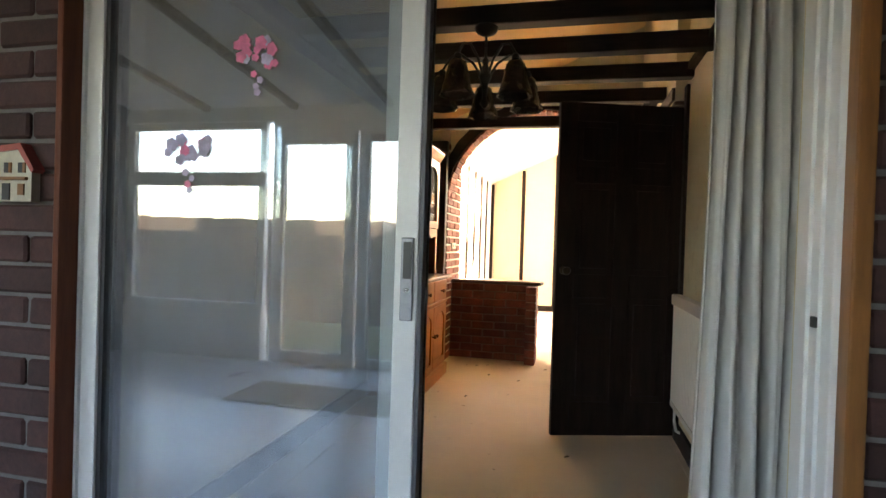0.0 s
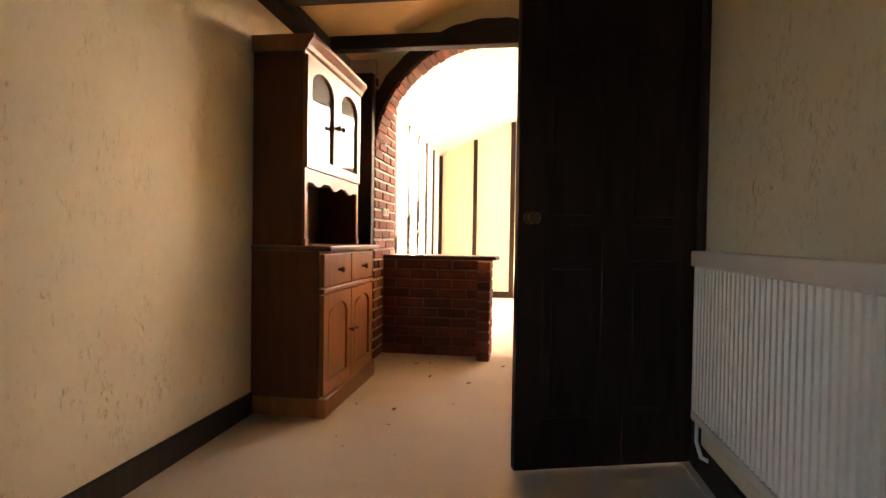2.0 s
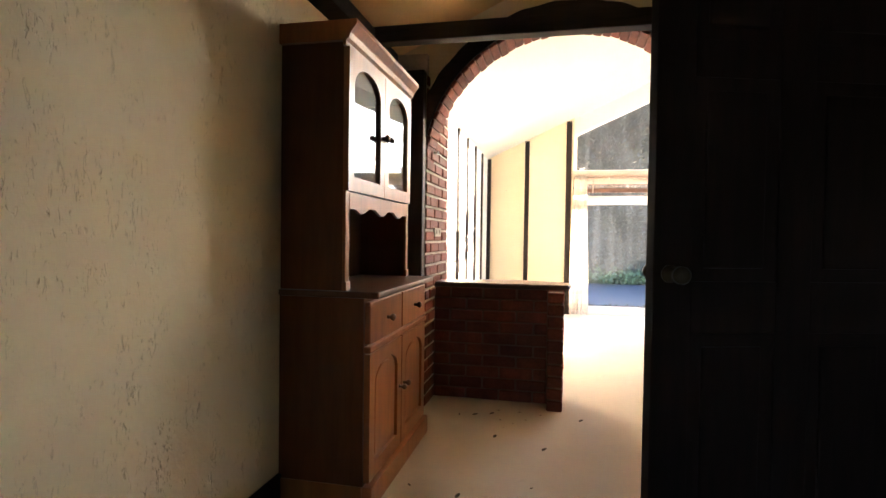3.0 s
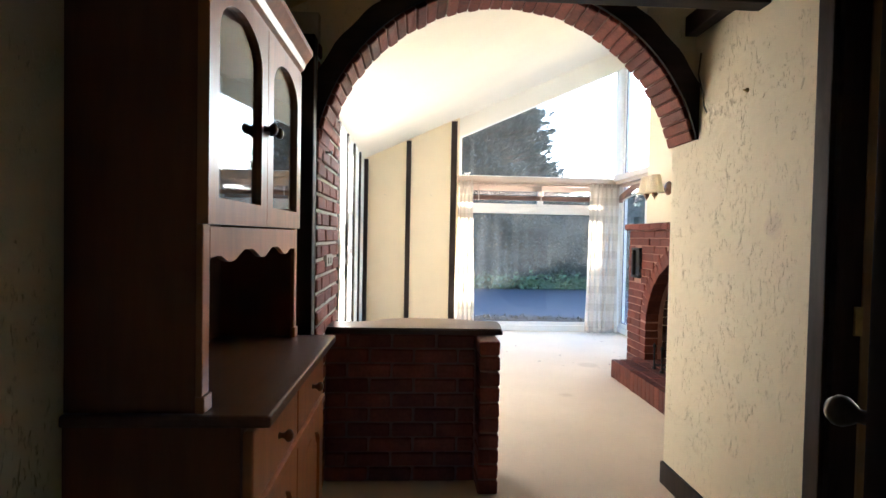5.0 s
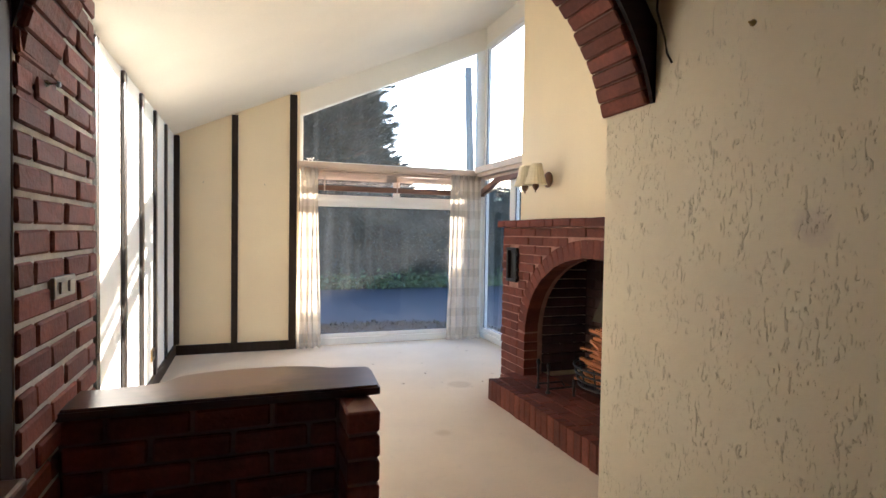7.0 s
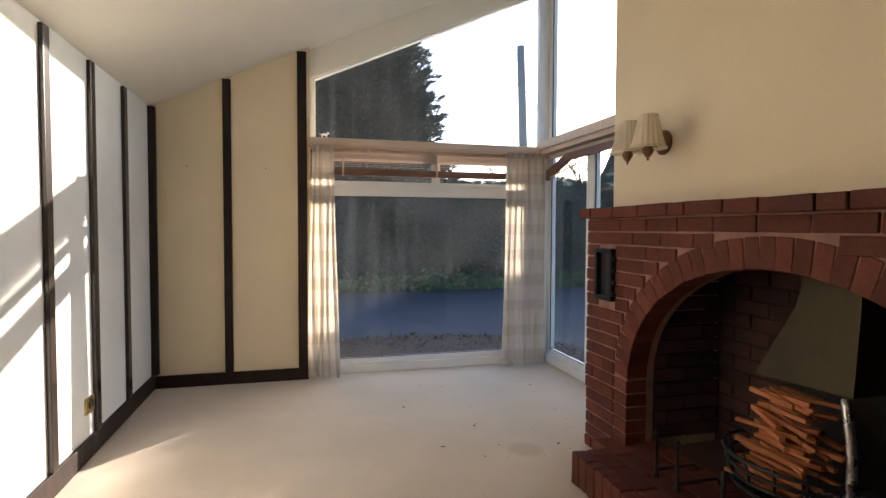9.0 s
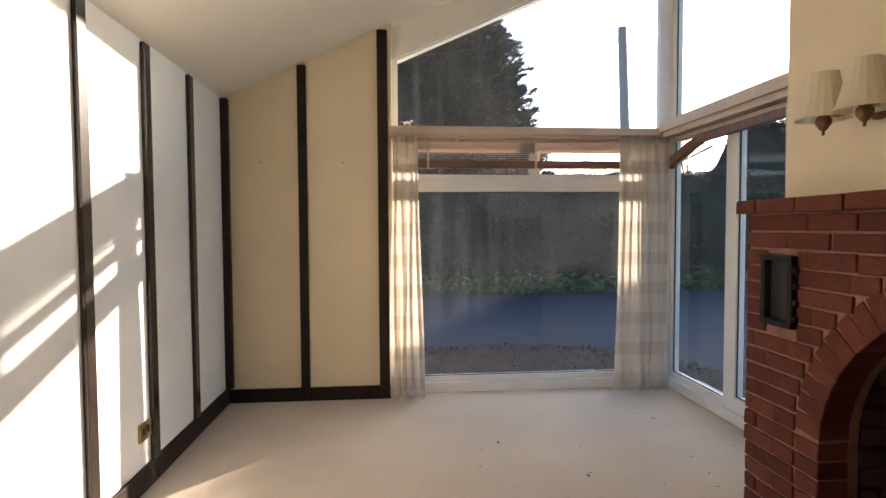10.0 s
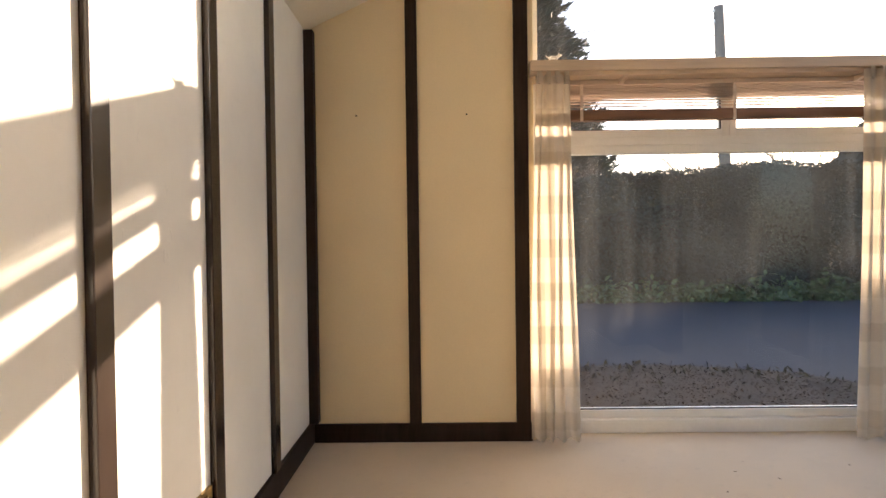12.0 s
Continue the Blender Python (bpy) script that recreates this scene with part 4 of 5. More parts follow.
for k in range(72):
    lay = k // 8
    w = 0.17 * (1 - 0.055 * lay)
    l = rng.uniform(0.16, 0.24)
    bm = box(-rng.uniform(0.008, 0.014), rng.uniform(0.008, 0.014), -l / 2, l / 2, -rng.uniform(0.006, 0.011), rng.uniform(0.006, 0.011), 0.002)
    st = part("stick", bm, M_LOG)
    fx = 2.60 + rng.uniform(-0.08, 0.05) + 0.012 * lay
    st.matrix_world = pose(fx, GC + rng.uniform(-w, w) * 0.55, 0.283 + lay * 0.040 + rng.uniform(0, 0.014), rng.uniform(-4, 12), rng.uniform(-8, 8), rng.uniform(-20, 20))
    tagged(st, "split orange kindling stick piled in the grate", "kindling", "kindling pile")
for s in (0.5, 0.36):
    dog = thing("fire_dog", "black iron fire dog standing on the hearth", "fire dog", group="fire dogs")
    part("post", turned([(0.018, 0), (0.018, 0.01), (0.008, 0.02), (0.008, 0.17), (0.014, 0.18), (0.014, 0.2), (0.004, 0.215)], Matrix.Translation((2.36, FC + s, 0.159)), 10), M_IRON, dog)
    part("bar", tube([(2.36, FC + s, 0.19), (2.56, FC + s, 0.19), (2.58, FC + s, 0.159)], 0.008, 6), M_IRON, dog)
    spot(dog, (2.4, FC + s, 0.159))

# wall light above the mantel
sc = thing("wall_light", "two-arm wall light with cream fluted shades on a dark wooden rose", "wall light")
part("wall_rose", turned([(0.062, 0), (0.062, 0.01), (0.05, 0.02), (0.032, 0.03), (0.004, 0.034)], Matrix.Translation((2.58, 8.11, 1.705)) @ pose(0, 0, 0, 0, -90, 0)), M_KNOB, sc, "dark turned wooden rose")
for x, y in ((2.385, 8.13), (2.385, 7.965)):
    part("arm", tube([(2.555, 8.11, 1.70), (2.50, 8.11 + (y - 8.11) * 0.35, 1.672), (2.43, y, 1.66), (x, y, 1.665), (x, y, 1.70)], 0.007, 8), M_BRASS, sc)
    part("finial", turned([(0.002, 0), (0.006, 0.006), (0.004, 0.014), (0.012, 0.02), (0.024, 0.038), (0.026, 0.052), (0.016, 0.07), (0.012, 0.076)], Matrix.Translation((x, y, 1.59)), 14), M_KNOB, sc, "dark egg-shaped turned finial")
    bm = bmesh.new()
    seg = 36
    rings = []
    for r, h in ((0.084, 1.645), (0.074, 1.66), (0.061, 1.71), (0.05, 1.76), (0.042, 1.803)):
        rings.append([bm.verts.new((x + r * (1 + 0.05 * (i % 2)) * math.cos(2 * math.pi * i / seg), y + r * (1 + 0.05 * (i % 2)) * math.sin(2 * math.pi * i / seg), h)) for i in range(seg)])
    for p, q in zip(rings, rings[1:]):
        for i in range(seg):
            bm.faces.new((p[i], p[(i + 1) % seg], q[(i + 1) % seg], q[i]))
    part("shade", bm, M_SHADE, sc, "cream fluted fabric shade")
spot(sc, (2.58, 8.11, 1.59))


# ---- dining room: dresser ----
def knob(parent, at, r=0.014, turn=(0, 90, 0)):
    return part("knob", turned([(r * 0.55, 0), (r * 0.4, 0.008), (r * 0.5, 0.014), (r, 0.022), (r * 0.95, 0.03), (r * 0.4, 0.036)], Matrix.Translation(at) @ pose(0, 0, 0, *turn), 14), M_KNOB, parent)


def arched(y0, y1, z0, z1, rise, n=14):
    """Outline in y and z with an arched head."""
    yc, hw = (y0 + y1) / 2, (y1 - y0) / 2
    return [(y0, z0), (y1, z0)] + [(yc + hw * math.cos(a), z1 - rise + rise * math.sin(a)) for a in np.linspace(0, math.pi, n)]


def frame_face(outer, inner, x0, x1):
    """A flat door frame between two outlines of the same count, in y and z."""
    bm = bmesh.new()
    n = len(outer)
    rows = [[bm.verts.new((x, *p)) for p in o] for x in (x0, x1) for o in (outer, inner)]
    faces = []
    for i in range(n):
        j = (i + 1) % n
        faces += [bm.faces.new((rows[0][i], rows[0][j], rows[1][j], rows[1][i])), bm.faces.new((rows[2][i], rows[2][j], rows[3][j], rows[3][i])),
                  bm.faces.new((rows[0][i], rows[0][j], rows[2][j], rows[2][i])), bm.faces.new((rows[1][i], rows[1][j], rows[3][j], rows[3][i]))]
    bmesh.ops.recalc_face_normals(bm, faces=faces)
    return bm


def door_outlines(y0, y1, z0, z1, w, rise, n=14):
    inner = arched(y0 + w, y1 - w, z0 + w, z1 - w * 0.8, rise, n)
    yc = (y0 + y1) / 2
    outer = [(y0, z0), (y1, z0)]
    hw = (y1 - y0) / 2
    for a in np.linspace(0, math.pi, n):
        c = math.cos(a)
        if c > 0.75:
            k = (a / math.acos(0.75))
            outer.append((y1, z1 - rise * (1 - k)) if k < 0.999 else (y1, z1))
        elif c < -0.75:
            k = (math.pi - a) / math.acos(0.75)
            outer.append((y0, z1 - rise * (1 - k)))
        else:
            outer.append((yc + hw * c / 0.75, z1))
    return outer, inner


D0, D1, DF, DH = 4.555, 5.445, 0.0, -0.115
dr = thing("dresser", "honey pine dresser with glazed upper doors and a dark open shelf", "dresser")
back = WEST_D + 0.004
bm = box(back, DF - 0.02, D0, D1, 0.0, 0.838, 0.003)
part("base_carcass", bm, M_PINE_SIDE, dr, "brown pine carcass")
bm = box(DF - 0.02, DF + 0.022, D0 - 0.008, D1 + 0.008, 0.0, 0.095, 0.006)
add_box(bm, back, DF - 0.02, D0 - 0.008, D0, 0.0, 0.095, 0.003)
part("plinth", bm, M_PINE, dr)
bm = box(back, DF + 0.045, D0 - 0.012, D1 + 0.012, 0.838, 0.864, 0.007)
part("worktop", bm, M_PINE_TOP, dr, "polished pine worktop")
mid = (D0 + D1) / 2
for y0, y1 in ((D0 + 0.012, mid - 0.004), (mid + 0.004, D1 - 0.012)):
    d = part("drawer", box(DF - 0.02, DF + 0.004, y0, y1, 0.655, 0.822, 0.006), M_PINE, dr)
    knob(d, (DF + 0.004, (y0 + y1) / 2, 0.735), 0.016)
    o, i = door_outlines(y0, y1, 0.105, 0.615, 0.062, 0.075)
    d = part("door", frame_face(o, i, DF - 0.02, DF + 0.004), M_PINE, dr)
    part("panel", prism([(p[0], p[1]) for p in arched(y0 + 0.06, y1 - 0.06, 0.165, 0.567, 0.075)], "x", DF - 0.019, DF - 0.010), M_PINE, d)
    part("panel_field", prism([(p[0], p[1]) for p in arched(y0 + 0.085, y1 - 0.085, 0.19, 0.545, 0.065)], "x", DF - 0.012, DF - 0.002), M_PINE, d)
    knob(d, (DF + 0.004, mid + (-0.035 if y0 < mid - 0.1 else 0.035), 0.385), 0.014)
part("rail", box(DF - 0.02, DF + 0.010, D0, D1, 0.622, 0.648, 0.006), M_PINE, dr)
# upper part
U0, U1 = D0 + 0.006, D1 - 0.006
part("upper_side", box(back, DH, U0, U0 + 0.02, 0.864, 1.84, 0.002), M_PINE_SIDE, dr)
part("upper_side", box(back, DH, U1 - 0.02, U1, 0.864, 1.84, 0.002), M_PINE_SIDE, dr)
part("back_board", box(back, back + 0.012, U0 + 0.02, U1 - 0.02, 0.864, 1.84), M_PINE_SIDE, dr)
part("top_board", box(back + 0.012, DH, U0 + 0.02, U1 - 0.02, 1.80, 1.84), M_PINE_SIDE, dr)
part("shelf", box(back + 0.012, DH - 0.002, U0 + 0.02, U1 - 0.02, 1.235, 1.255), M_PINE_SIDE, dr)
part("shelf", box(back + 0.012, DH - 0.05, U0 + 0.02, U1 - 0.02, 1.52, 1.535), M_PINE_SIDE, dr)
for y0, y1 in ((U0 - 0.002, U0 + 0.038), (U1 - 0.038, U1 + 0.002)):
    bm = box(DH, DH + 0.014, y0, y1, 0.864, 1.26, 0.004)
    add_box(bm, DH, DH + 0.020, y0 - 0.003, y1 + 0.003, 0.864, 0.90, 0.004)
    part("post", bm, M_PINE, dr)
# scalloped valance under the doors
pts = [(U0 + 0.038, 1.255), (U0 + 0.038, 1.175)]
for k in range(61):
    s = k / 60
    y = U0 + 0.038 + (U1 - U0 - 0.076) * s
    z = 1.185 + 0.022 * math.cos(s * 6 * math.pi) * (1 if 0.08 < s < 0.92 else 0.4) + 0.018 * abs(math.sin(3 * math.pi * s)) - 0.008
    pts.append((y, z))
pts += [(U1 - 0.038, 1.175), (U1 - 0.038, 1.255)]
part("valance", prism(pts, "x", DH, DH + 0.014), M_PINE, dr)
for y0, y1 in ((U0, mid - 0.002), (mid + 0.002, U1)):
    o, i = door_outlines(y0, y1, 1.26, 1.822, 0.058, 0.09)
    d = part("glazed_door", frame_face(o, i, DH, DH + 0.024), M_PINE, dr)
    ob = part("pane", prism(arched(y0 + 0.055, y1 - 0.055, 1.315, 1.78, 0.09), "x", DH + 0.008, DH + 0.011), M_CAB_GLASS, d, "smoky glass pane")
    knob(d, (DH + 0.024, mid + (-0.032 if y0 < mid - 0.1 else 0.032), 1.535), 0.017)
prof = [(DH + 0.004, 1.82), (DH + 0.016, 1.82), (DH + 0.016, 1.838), (DH + 0.028, 1.848), (DH + 0.036, 1.868), (DH + 0.052, 1.89), (DH + 0.06, 1.90), (DH + 0.06, 1.918), (back, 1.918), (back, 1.84), (DH + 0.004, 1.84)]
part("cornice", prism(prof, "y", U0 - 0.02, U1 + 0.02), M_PINE, dr, "moulded pine cornice")
spot(dr, (-0.15, mid, 0.0))

# ---- inner door and its frame ----
DW, DHT = 0.79, 1.975
leaf = thing("door_leaf", "dark brown six-panel door standing open into the dining room", "door")
bm = box(0, DW, -0.016, 0.016, 0.0, DHT, 0.002)
part("panel_core", bm, M_DOOR, leaf)
stiles = ((0, 0.105), (DW / 2 - 0.05, DW / 2 + 0.05), (DW - 0.105, DW))
rails = ((0.0, 0.2), (0.82, 0.96), (1.50, 1.60), (DHT - 0.11, DHT))
for a, b in stiles:
    part("stile", box(a, b, -0.022, 0.022, 0, DHT, 0.003), M_DOOR, leaf)
for a, b in rails:
    for x0, x1 in ((0.105, DW / 2 - 0.05), (DW / 2 + 0.05, DW - 0.105)):
        part("rail", box(x0, x1, -0.0215, 0.0215, a, b, 0.003), M_DOOR, leaf)
for (a, _), (_, b) in zip([(r[1], 0) for r in rails[:-1]], [(0, r[0]) for r in rails[1:]]):
    for x0, x1 in ((0.105, DW / 2 - 0.05), (DW / 2 + 0.05, DW - 0.105)):
        bm = bmesh.new()
        for s in (-1, 1):
            add_box(bm, x0 + 0.035, x1 - 0.035, min(s * 0.012, s * 0.021), max(s * 0.012, s * 0.021), a + 0.035, b - 0.035, 0.006)
        part("raised_panel", bm, M_DOOR, leaf)
for s in (-1, 1):
    kn = part("door_knob", turned([(0.024, 0), (0.024, 0.006), (0.011, 0.012), (0.010, 0.036), (0.016, 0.044), (0.023, 0.056), (0.023, 0.066), (0.016, 0.076), (0.005, 0.08)], pose(DW - 0.045, s * 0.022, 0.98, -90 * s if s > 0 else 90, 0, 0), 20), M_OLD_KNOB, leaf, "dull brass door knob")
part("key", box(DW - 0.048, DW - 0.043, -0.040, -0.028, 0.895, 0.945, 0.002), M_HOUSE_RED, leaf, "key with a red tag in the lock")
leaf.matrix_world = pose(1.712, 4.335, 0.015, 0, 0, 197.5)
W = EAST
bm = box(EAST_N - 0.02, EAST_N, 4.24, 4.315, 0, 2.115, 0.005)
add_box(bm, W - 0.02, W + 0.0, 5.03, 5.098, 0, 2.115, 0.005)
add_box(bm, W - 0.02, W + 0.0, 4.315, 5.03, 2.04, 2.115, 0.005)
add_box(bm, EAST_N, W + 0.14, 4.31, 4.335, 0, 2.04, 0.003)
add_box(bm, W, W + 0.085, 5.01, 5.035, 0, 2.04, 0.003)
add_box(bm, W, W + 0.14, 4.335, 5.01, 2.015, 2.04, 0.003)
structure("door_frame_1", bm, M_DARK, "dark stained door frame and architrave", "door frame")
structure("trim_door_lining", box(W + 0.085, W + 0.165, 5.007, 5.037, 0, 2.04, 0.003), wood("bare_lining_timber", (0.30, 0.17, 0.08), 0.5), "worn unpainted timber lining of the doorway", "door lining")
tagged(part("latch_plate", box(W + 0.06, W + 0.085, 5.002, 5.012, 0.96, 1.05, 0.002), M_BRASS), "small metal latch plate on the door frame", "latch plate")

# nail and loose wire on the plaster
tagged(part("wall_wire", tube([(W - 0.005, 5.84, 2.10), (W - 0.02, 5.83, 2.0), (W - 0.012, 5.80, 1.9), (W - 0.016, 5.785, 1.85), (W - 0.01, 5.768, 1.815)], 0.0035, 6), M_BLACK), "short loose black wire hanging from the arch", "wire")
tagged(part("wall_plug", turned([(0.009, 0), (0.009, 0.006), (0.005, 0.008), (0.003, 0.018)], Matrix.Translation((W, 5.488, 1.839)) @ pose(0, 0, 0, 0, -90, 0), 10), M_BRASS), "small brass screw fixing in the plaster wall", "screw")

for x in (-0.066, 0.524):
    tagged(part("wall_nail", turned([(0.0015, -0.004), (0.0015, 0.012), (0.005, 0.013), (0.004, 0.016)], Matrix.Translation((x, BACK, 1.755)) @ pose(0, 0, 0, 90, 0, 0), 8), M_IRON), "small dark nail in the cream end wall", "nail", "nails in the end wall")

# ---- radiator ----
rad = thing("radiator", "cream ribbed panel radiator on the wall", "radiator")
RX, R0, R1, RZ0, RZ1 = 1.635, 2.62, 4.16, 0.25, 0.85
nr = 44
prof = []
for k in range(nr):
    y = R0 + (R1 - R0) * k / nr
    s = (R1 - R0) / nr
    prof += [(RX + 0.012, y), (RX + 0.012, y + s * 0.3), (RX, y + s * 0.45), (RX, y + s * 0.85)]
prof += [(RX + 0.012, R1), (RX + 0.03, R1), (RX + 0.03, R0)]
part("panel", prism(prof, "z", RZ0 + 0.02, RZ1 - 0.03), M_RADIATOR, rad)
bm = box(RX - 0.01, EAST_N - 0.02, R0 - 0.01, R1 + 0.022, RZ1 - 0.03, RZ1 + 0.03, 0.008)
part("top_cover", bm, M_RADIATOR, rad)
part("bottom_rail", box(RX - 0.004, RX + 0.03, R0, R1, RZ0 - 0.01, RZ0 + 0.02, 0.006), M_RADIATOR, rad)
part("side_panel", box(RX, EAST_N - 0.02, R1, R1 + 0.006, RZ0, RZ1 - 0.03, 0.002), M_RADIATOR, rad)
v = part("valve", turned([(0.016, 0), (0.02, 0.01), (0.02, 0.04), (0.012, 0.05)], Matrix.Translation((RX + 0.03, R1 + 0.035, 0.22)), 12), M_WHITE, rad)
part("pipe", tube([(RX + 0.03, R1 + 0.03, 0.22), (RX + 0.03, R1 + 0.03, 0.14), (RX + 0.03, R1 - 0.03, 0.10), (EAST_N - 0.02, R1 - 0.06, 0.10)], 0.008, 8), M_WHITE, rad)
for y in (R0 + 0.2, R1 - 0.2):
    part("bracket", box(RX + 0.03, EAST_N, y, y + 0.03, 0.35, 0.7), M_RADIATOR, rad)
spot(rad, (EAST_N, (R0 + R1) / 2, RZ0 - 0.01))

# ---- chandelier ----
CX, CY = 0.635, 3.283
ch = thing("chandelier", "dark five-arm chandelier with bell-shaped smoked glass shades", "chandelier")
part("ceiling_rose", turned([(0.055, 0.0), (0.055, -0.008), (0.045, -0.028), (0.02, -0.04), (0.006, -0.045)], Matrix.Translation((CX, CY, 2.13)), 18), M_IRON, ch)
part("stem", turned([(0.006, 2.09), (0.006, 1.99), (0.018, 1.975), (0.012, 1.955), (0.024, 1.93), (0.03, 1.90), (0.014, 1.86), (0.01, 1.80), (0.022, 1.78), (0.004, 1.755)], Matrix.Translation((CX, CY, 0)), 14), M_IRON, ch)
for k in range(5):
    a = 2 * math.pi * k / 5 + 0.5
    ca, sa = math.cos(a), math.sin(a)
    pts = [(CX + r * ca, CY + r * sa, z) for r, z in ((0.015, 1.90), (0.06, 1.97), (0.12, 2.015), (0.17, 2.005), (0.205, 1.955), (0.21, 1.915))]
    arm = part("arm", tube(pts, 0.006, 8), M_IRON, ch)
    bm = bmesh.new()
    prof = [(0.02, 1.92), (0.034, 1.905), (0.042, 1.87), (0.05, 1.83), (0.066, 1.78), (0.074, 1.765)]
    seg = 24
    rings = [[bm.verts.new((CX + 0.21 * ca + r * (1 + 0.05 * math.cos(8 * 2 * math.pi * i / seg)) * math.cos(2 * math.pi * i / seg), CY + 0.21 * sa + r * (1 + 0.05 * math.cos(8 * 2 * math.pi * i / seg)) * math.sin(2 * math.pi * i / seg), z)) for i in range(seg)] for r, z in prof]
    for p, q in zip(rings, rings[1:]):
        for i in range(seg):
            f = bm.faces.new((p[i], p[(i + 1) % seg], q[(i + 1) % seg], q[i]))
            f.smooth = True
    sh = part("shade", bm, M_SMOKE_GLASS, ch, "smoked patterned glass bell shade")
    sh.modifiers.new("thick", "SOLIDIFY").thickness = 0.004
    part("lamp_holder", turned([(0.018, 1.90), (0.018, 1.94), (0.012, 1.95)], Matrix.Translation((CX + 0.21 * ca, CY + 0.21 * sa, 0)), 12), M_IRON, arm)
    part("bulb", turned([(0.01, 1.90), (0.018, 1.87), (0.024, 1.84), (0.018, 1.815), (0.004, 1.805)], Matrix.Translation((CX + 0.21 * ca, CY + 0.21 * sa, 0)), 12), M_WHITE, sh)
spot(ch, (CX, CY, 1.755))

# ---- patio doorway ----
PY0, PY1, PXL, PXR = 1.90, 2.15, -0.18, 1.495
bm = box(-0.6, PXL - 0.02, PY0, PY1, 0, 2.75)
add_box(bm, PXR + 0.02, 3.4, PY0, PY1, 0, 3.9)
add_box(bm, PXL - 0.02, PXR + 0.02, PY0, PY1, 2.12, 2.95)
structure("wall_south", bm, M_PLASTER, "thick outer wall with the patio doorway", "wall")
bm = box(-3.2, -0.155, 1.885, 1.899, 0, 2.75)
add_box(bm, PXR + 0.028, 2.3, 1.885, 1.899, 0, 2.75)
add_box(bm, PXL - 0.05, PXR + 0.05, 1.885, 1.899, 2.16, 2.75)
outer_skin = structure("wall_outer_brick", bm, M_MORTAR_OUT, "weathered brown brick wall of the house in the conservatory", "brick wall")
for x0, x1, mt, nm in ((-0.155, -0.137, M_MAHOGANY_TRIM, "red-brown"), (PXR + 0.0, PXR + 0.03, M_OAK_TRIM, "varnished oak")):
    structure("trim_patio_surround", box(x0, x1, 1.862, 1.925, 0.0, 2.16, 0.004), mt, nm + " timber surround of the patio door", "door trim")
structure("trim_patio_head", box(PXL - 0.005, PXR, 1.862, 1.925, 2.11, 2.16, 0.004), M_OAK_TRIM, "varnished oak head of the patio door surround", "door trim")
pd = tagged(thing("door_patio", "white sliding patio door standing half open", "patio door"), kind="structure")
part("jamb", box(PXL, PXL + 0.042, 1.90, 2.06, 0, 2.11, 0.004), M_PVC, pd)
for k in range(3):
    part("jamb_rib", box(PXL + 0.042, PXL + 0.05, 1.915 + k * 0.045, 1.935 + k * 0.045, 0, 2.11, 0.002), M_PVC, pd)
part("jamb", box(PXR - 0.012, PXR + 0.02, 1.90, 2.06, 0, 2.11, 0.004), M_PVC, pd)
for k in range(2):
    part("jamb_rib", box(PXR - 0.02, PXR - 0.012, 1.935 + k * 0.05, 1.955 + k * 0.05, 0, 2.11, 0.002), M_PVC, pd)
part("head", box(PXL + 0.05, PXR - 0.012, 1.90, 2.06, 2.05, 2.11, 0.004), M_PVC, pd)
part("track", box(PXL + 0.05, PXR - 0.012, 1.90, 2.06, 0.0, 0.03, 0.003), M_CHROME, pd, "metal threshold track")


def sliding_panel(x0, x1, y, name):
    p = part(name, box(x1 - 0.078, x1 - 0.026, y - 0.02, y + 0.02, 0.03, 2.06, 0.004), M_PVC, pd)
    part("stile", box(x0, x0 + 0.05, y - 0.02, y + 0.02, 0.03, 2.06, 0.004), M_PVC, p)
    part("rail", box(x0 + 0.05, x1 - 0.078, y - 0.02, y + 0.02, 0.03, 0.10, 0.004), M_PVC, p)
    part("rail", box(x0 + 0.05, x1 - 0.078, y - 0.02, y + 0.02, 1.99, 2.06, 0.004), M_PVC, p)
    part("edge_cap", box(x1 - 0.026, x1 - 0.016, y - 0.017, y + 0.018, 0.03, 2.06, 0.002), M_SHADED_EDGE, p, "edge of the sliding stile with its shade put into dark grey")
    part("edge_seal", box(x1 - 0.016, x1 - 0.012, y + 0.010, y + 0.018, 0.03, 2.06, 0.001), M_RUBBER, p, "black edge seal")
    part("inner_seal", box(x0 + 0.05, x0 + 0.062, y - 0.012, y + 0.012, 0.1, 1.99), M_RUBBER, p)
    bm = box(x0 + 0.046, x1 - 0.074, y - 0.003, y + 0.003, 0.096, 1.994)
    g = part("pane", bm, M_PATIO_GLASS, p)
    g.visible_shadow = False
    return p


pan = sliding_panel(-0.137, 0.752, 1.945, "sliding_panel")
part("handle", box(0.690, 0.718, 1.918, 1.926, 0.966, 1.142, 0.003), M_HANDLE, pan, "grey metal flush handle")
part("finger_slot", box(0.696, 0.714, 1.9165, 1.9185, 1.055, 1.133), M_BLACK, pan)
part("keyhole", turned([(0.006, 0), (0.006, 0.002), (0.002, 0.0025)], Matrix.Translation((0.705, 1.918, 1.03)) @ pose(0, 0, 0, 90, 0, 0), 10), M_CHROME, pan)
part("latch", box(0.74, 0.744, 1.939, 1.951, 1.005, 1.03, 0.001), M_BLACK, pan)
sliding_panel(-0.165, 0.70, 2.01, "fixed_panel")
spot(pd, (0.69, 1.98, 0.0))
ob = tagged(part("jamb_catch", box(PXR - 0.026, PXR - 0.019, 1.935, 1.95, 1.0, 1.02, 0.001), M_BLACK), "tiny dark metal catch on the white door jamb", "catch")
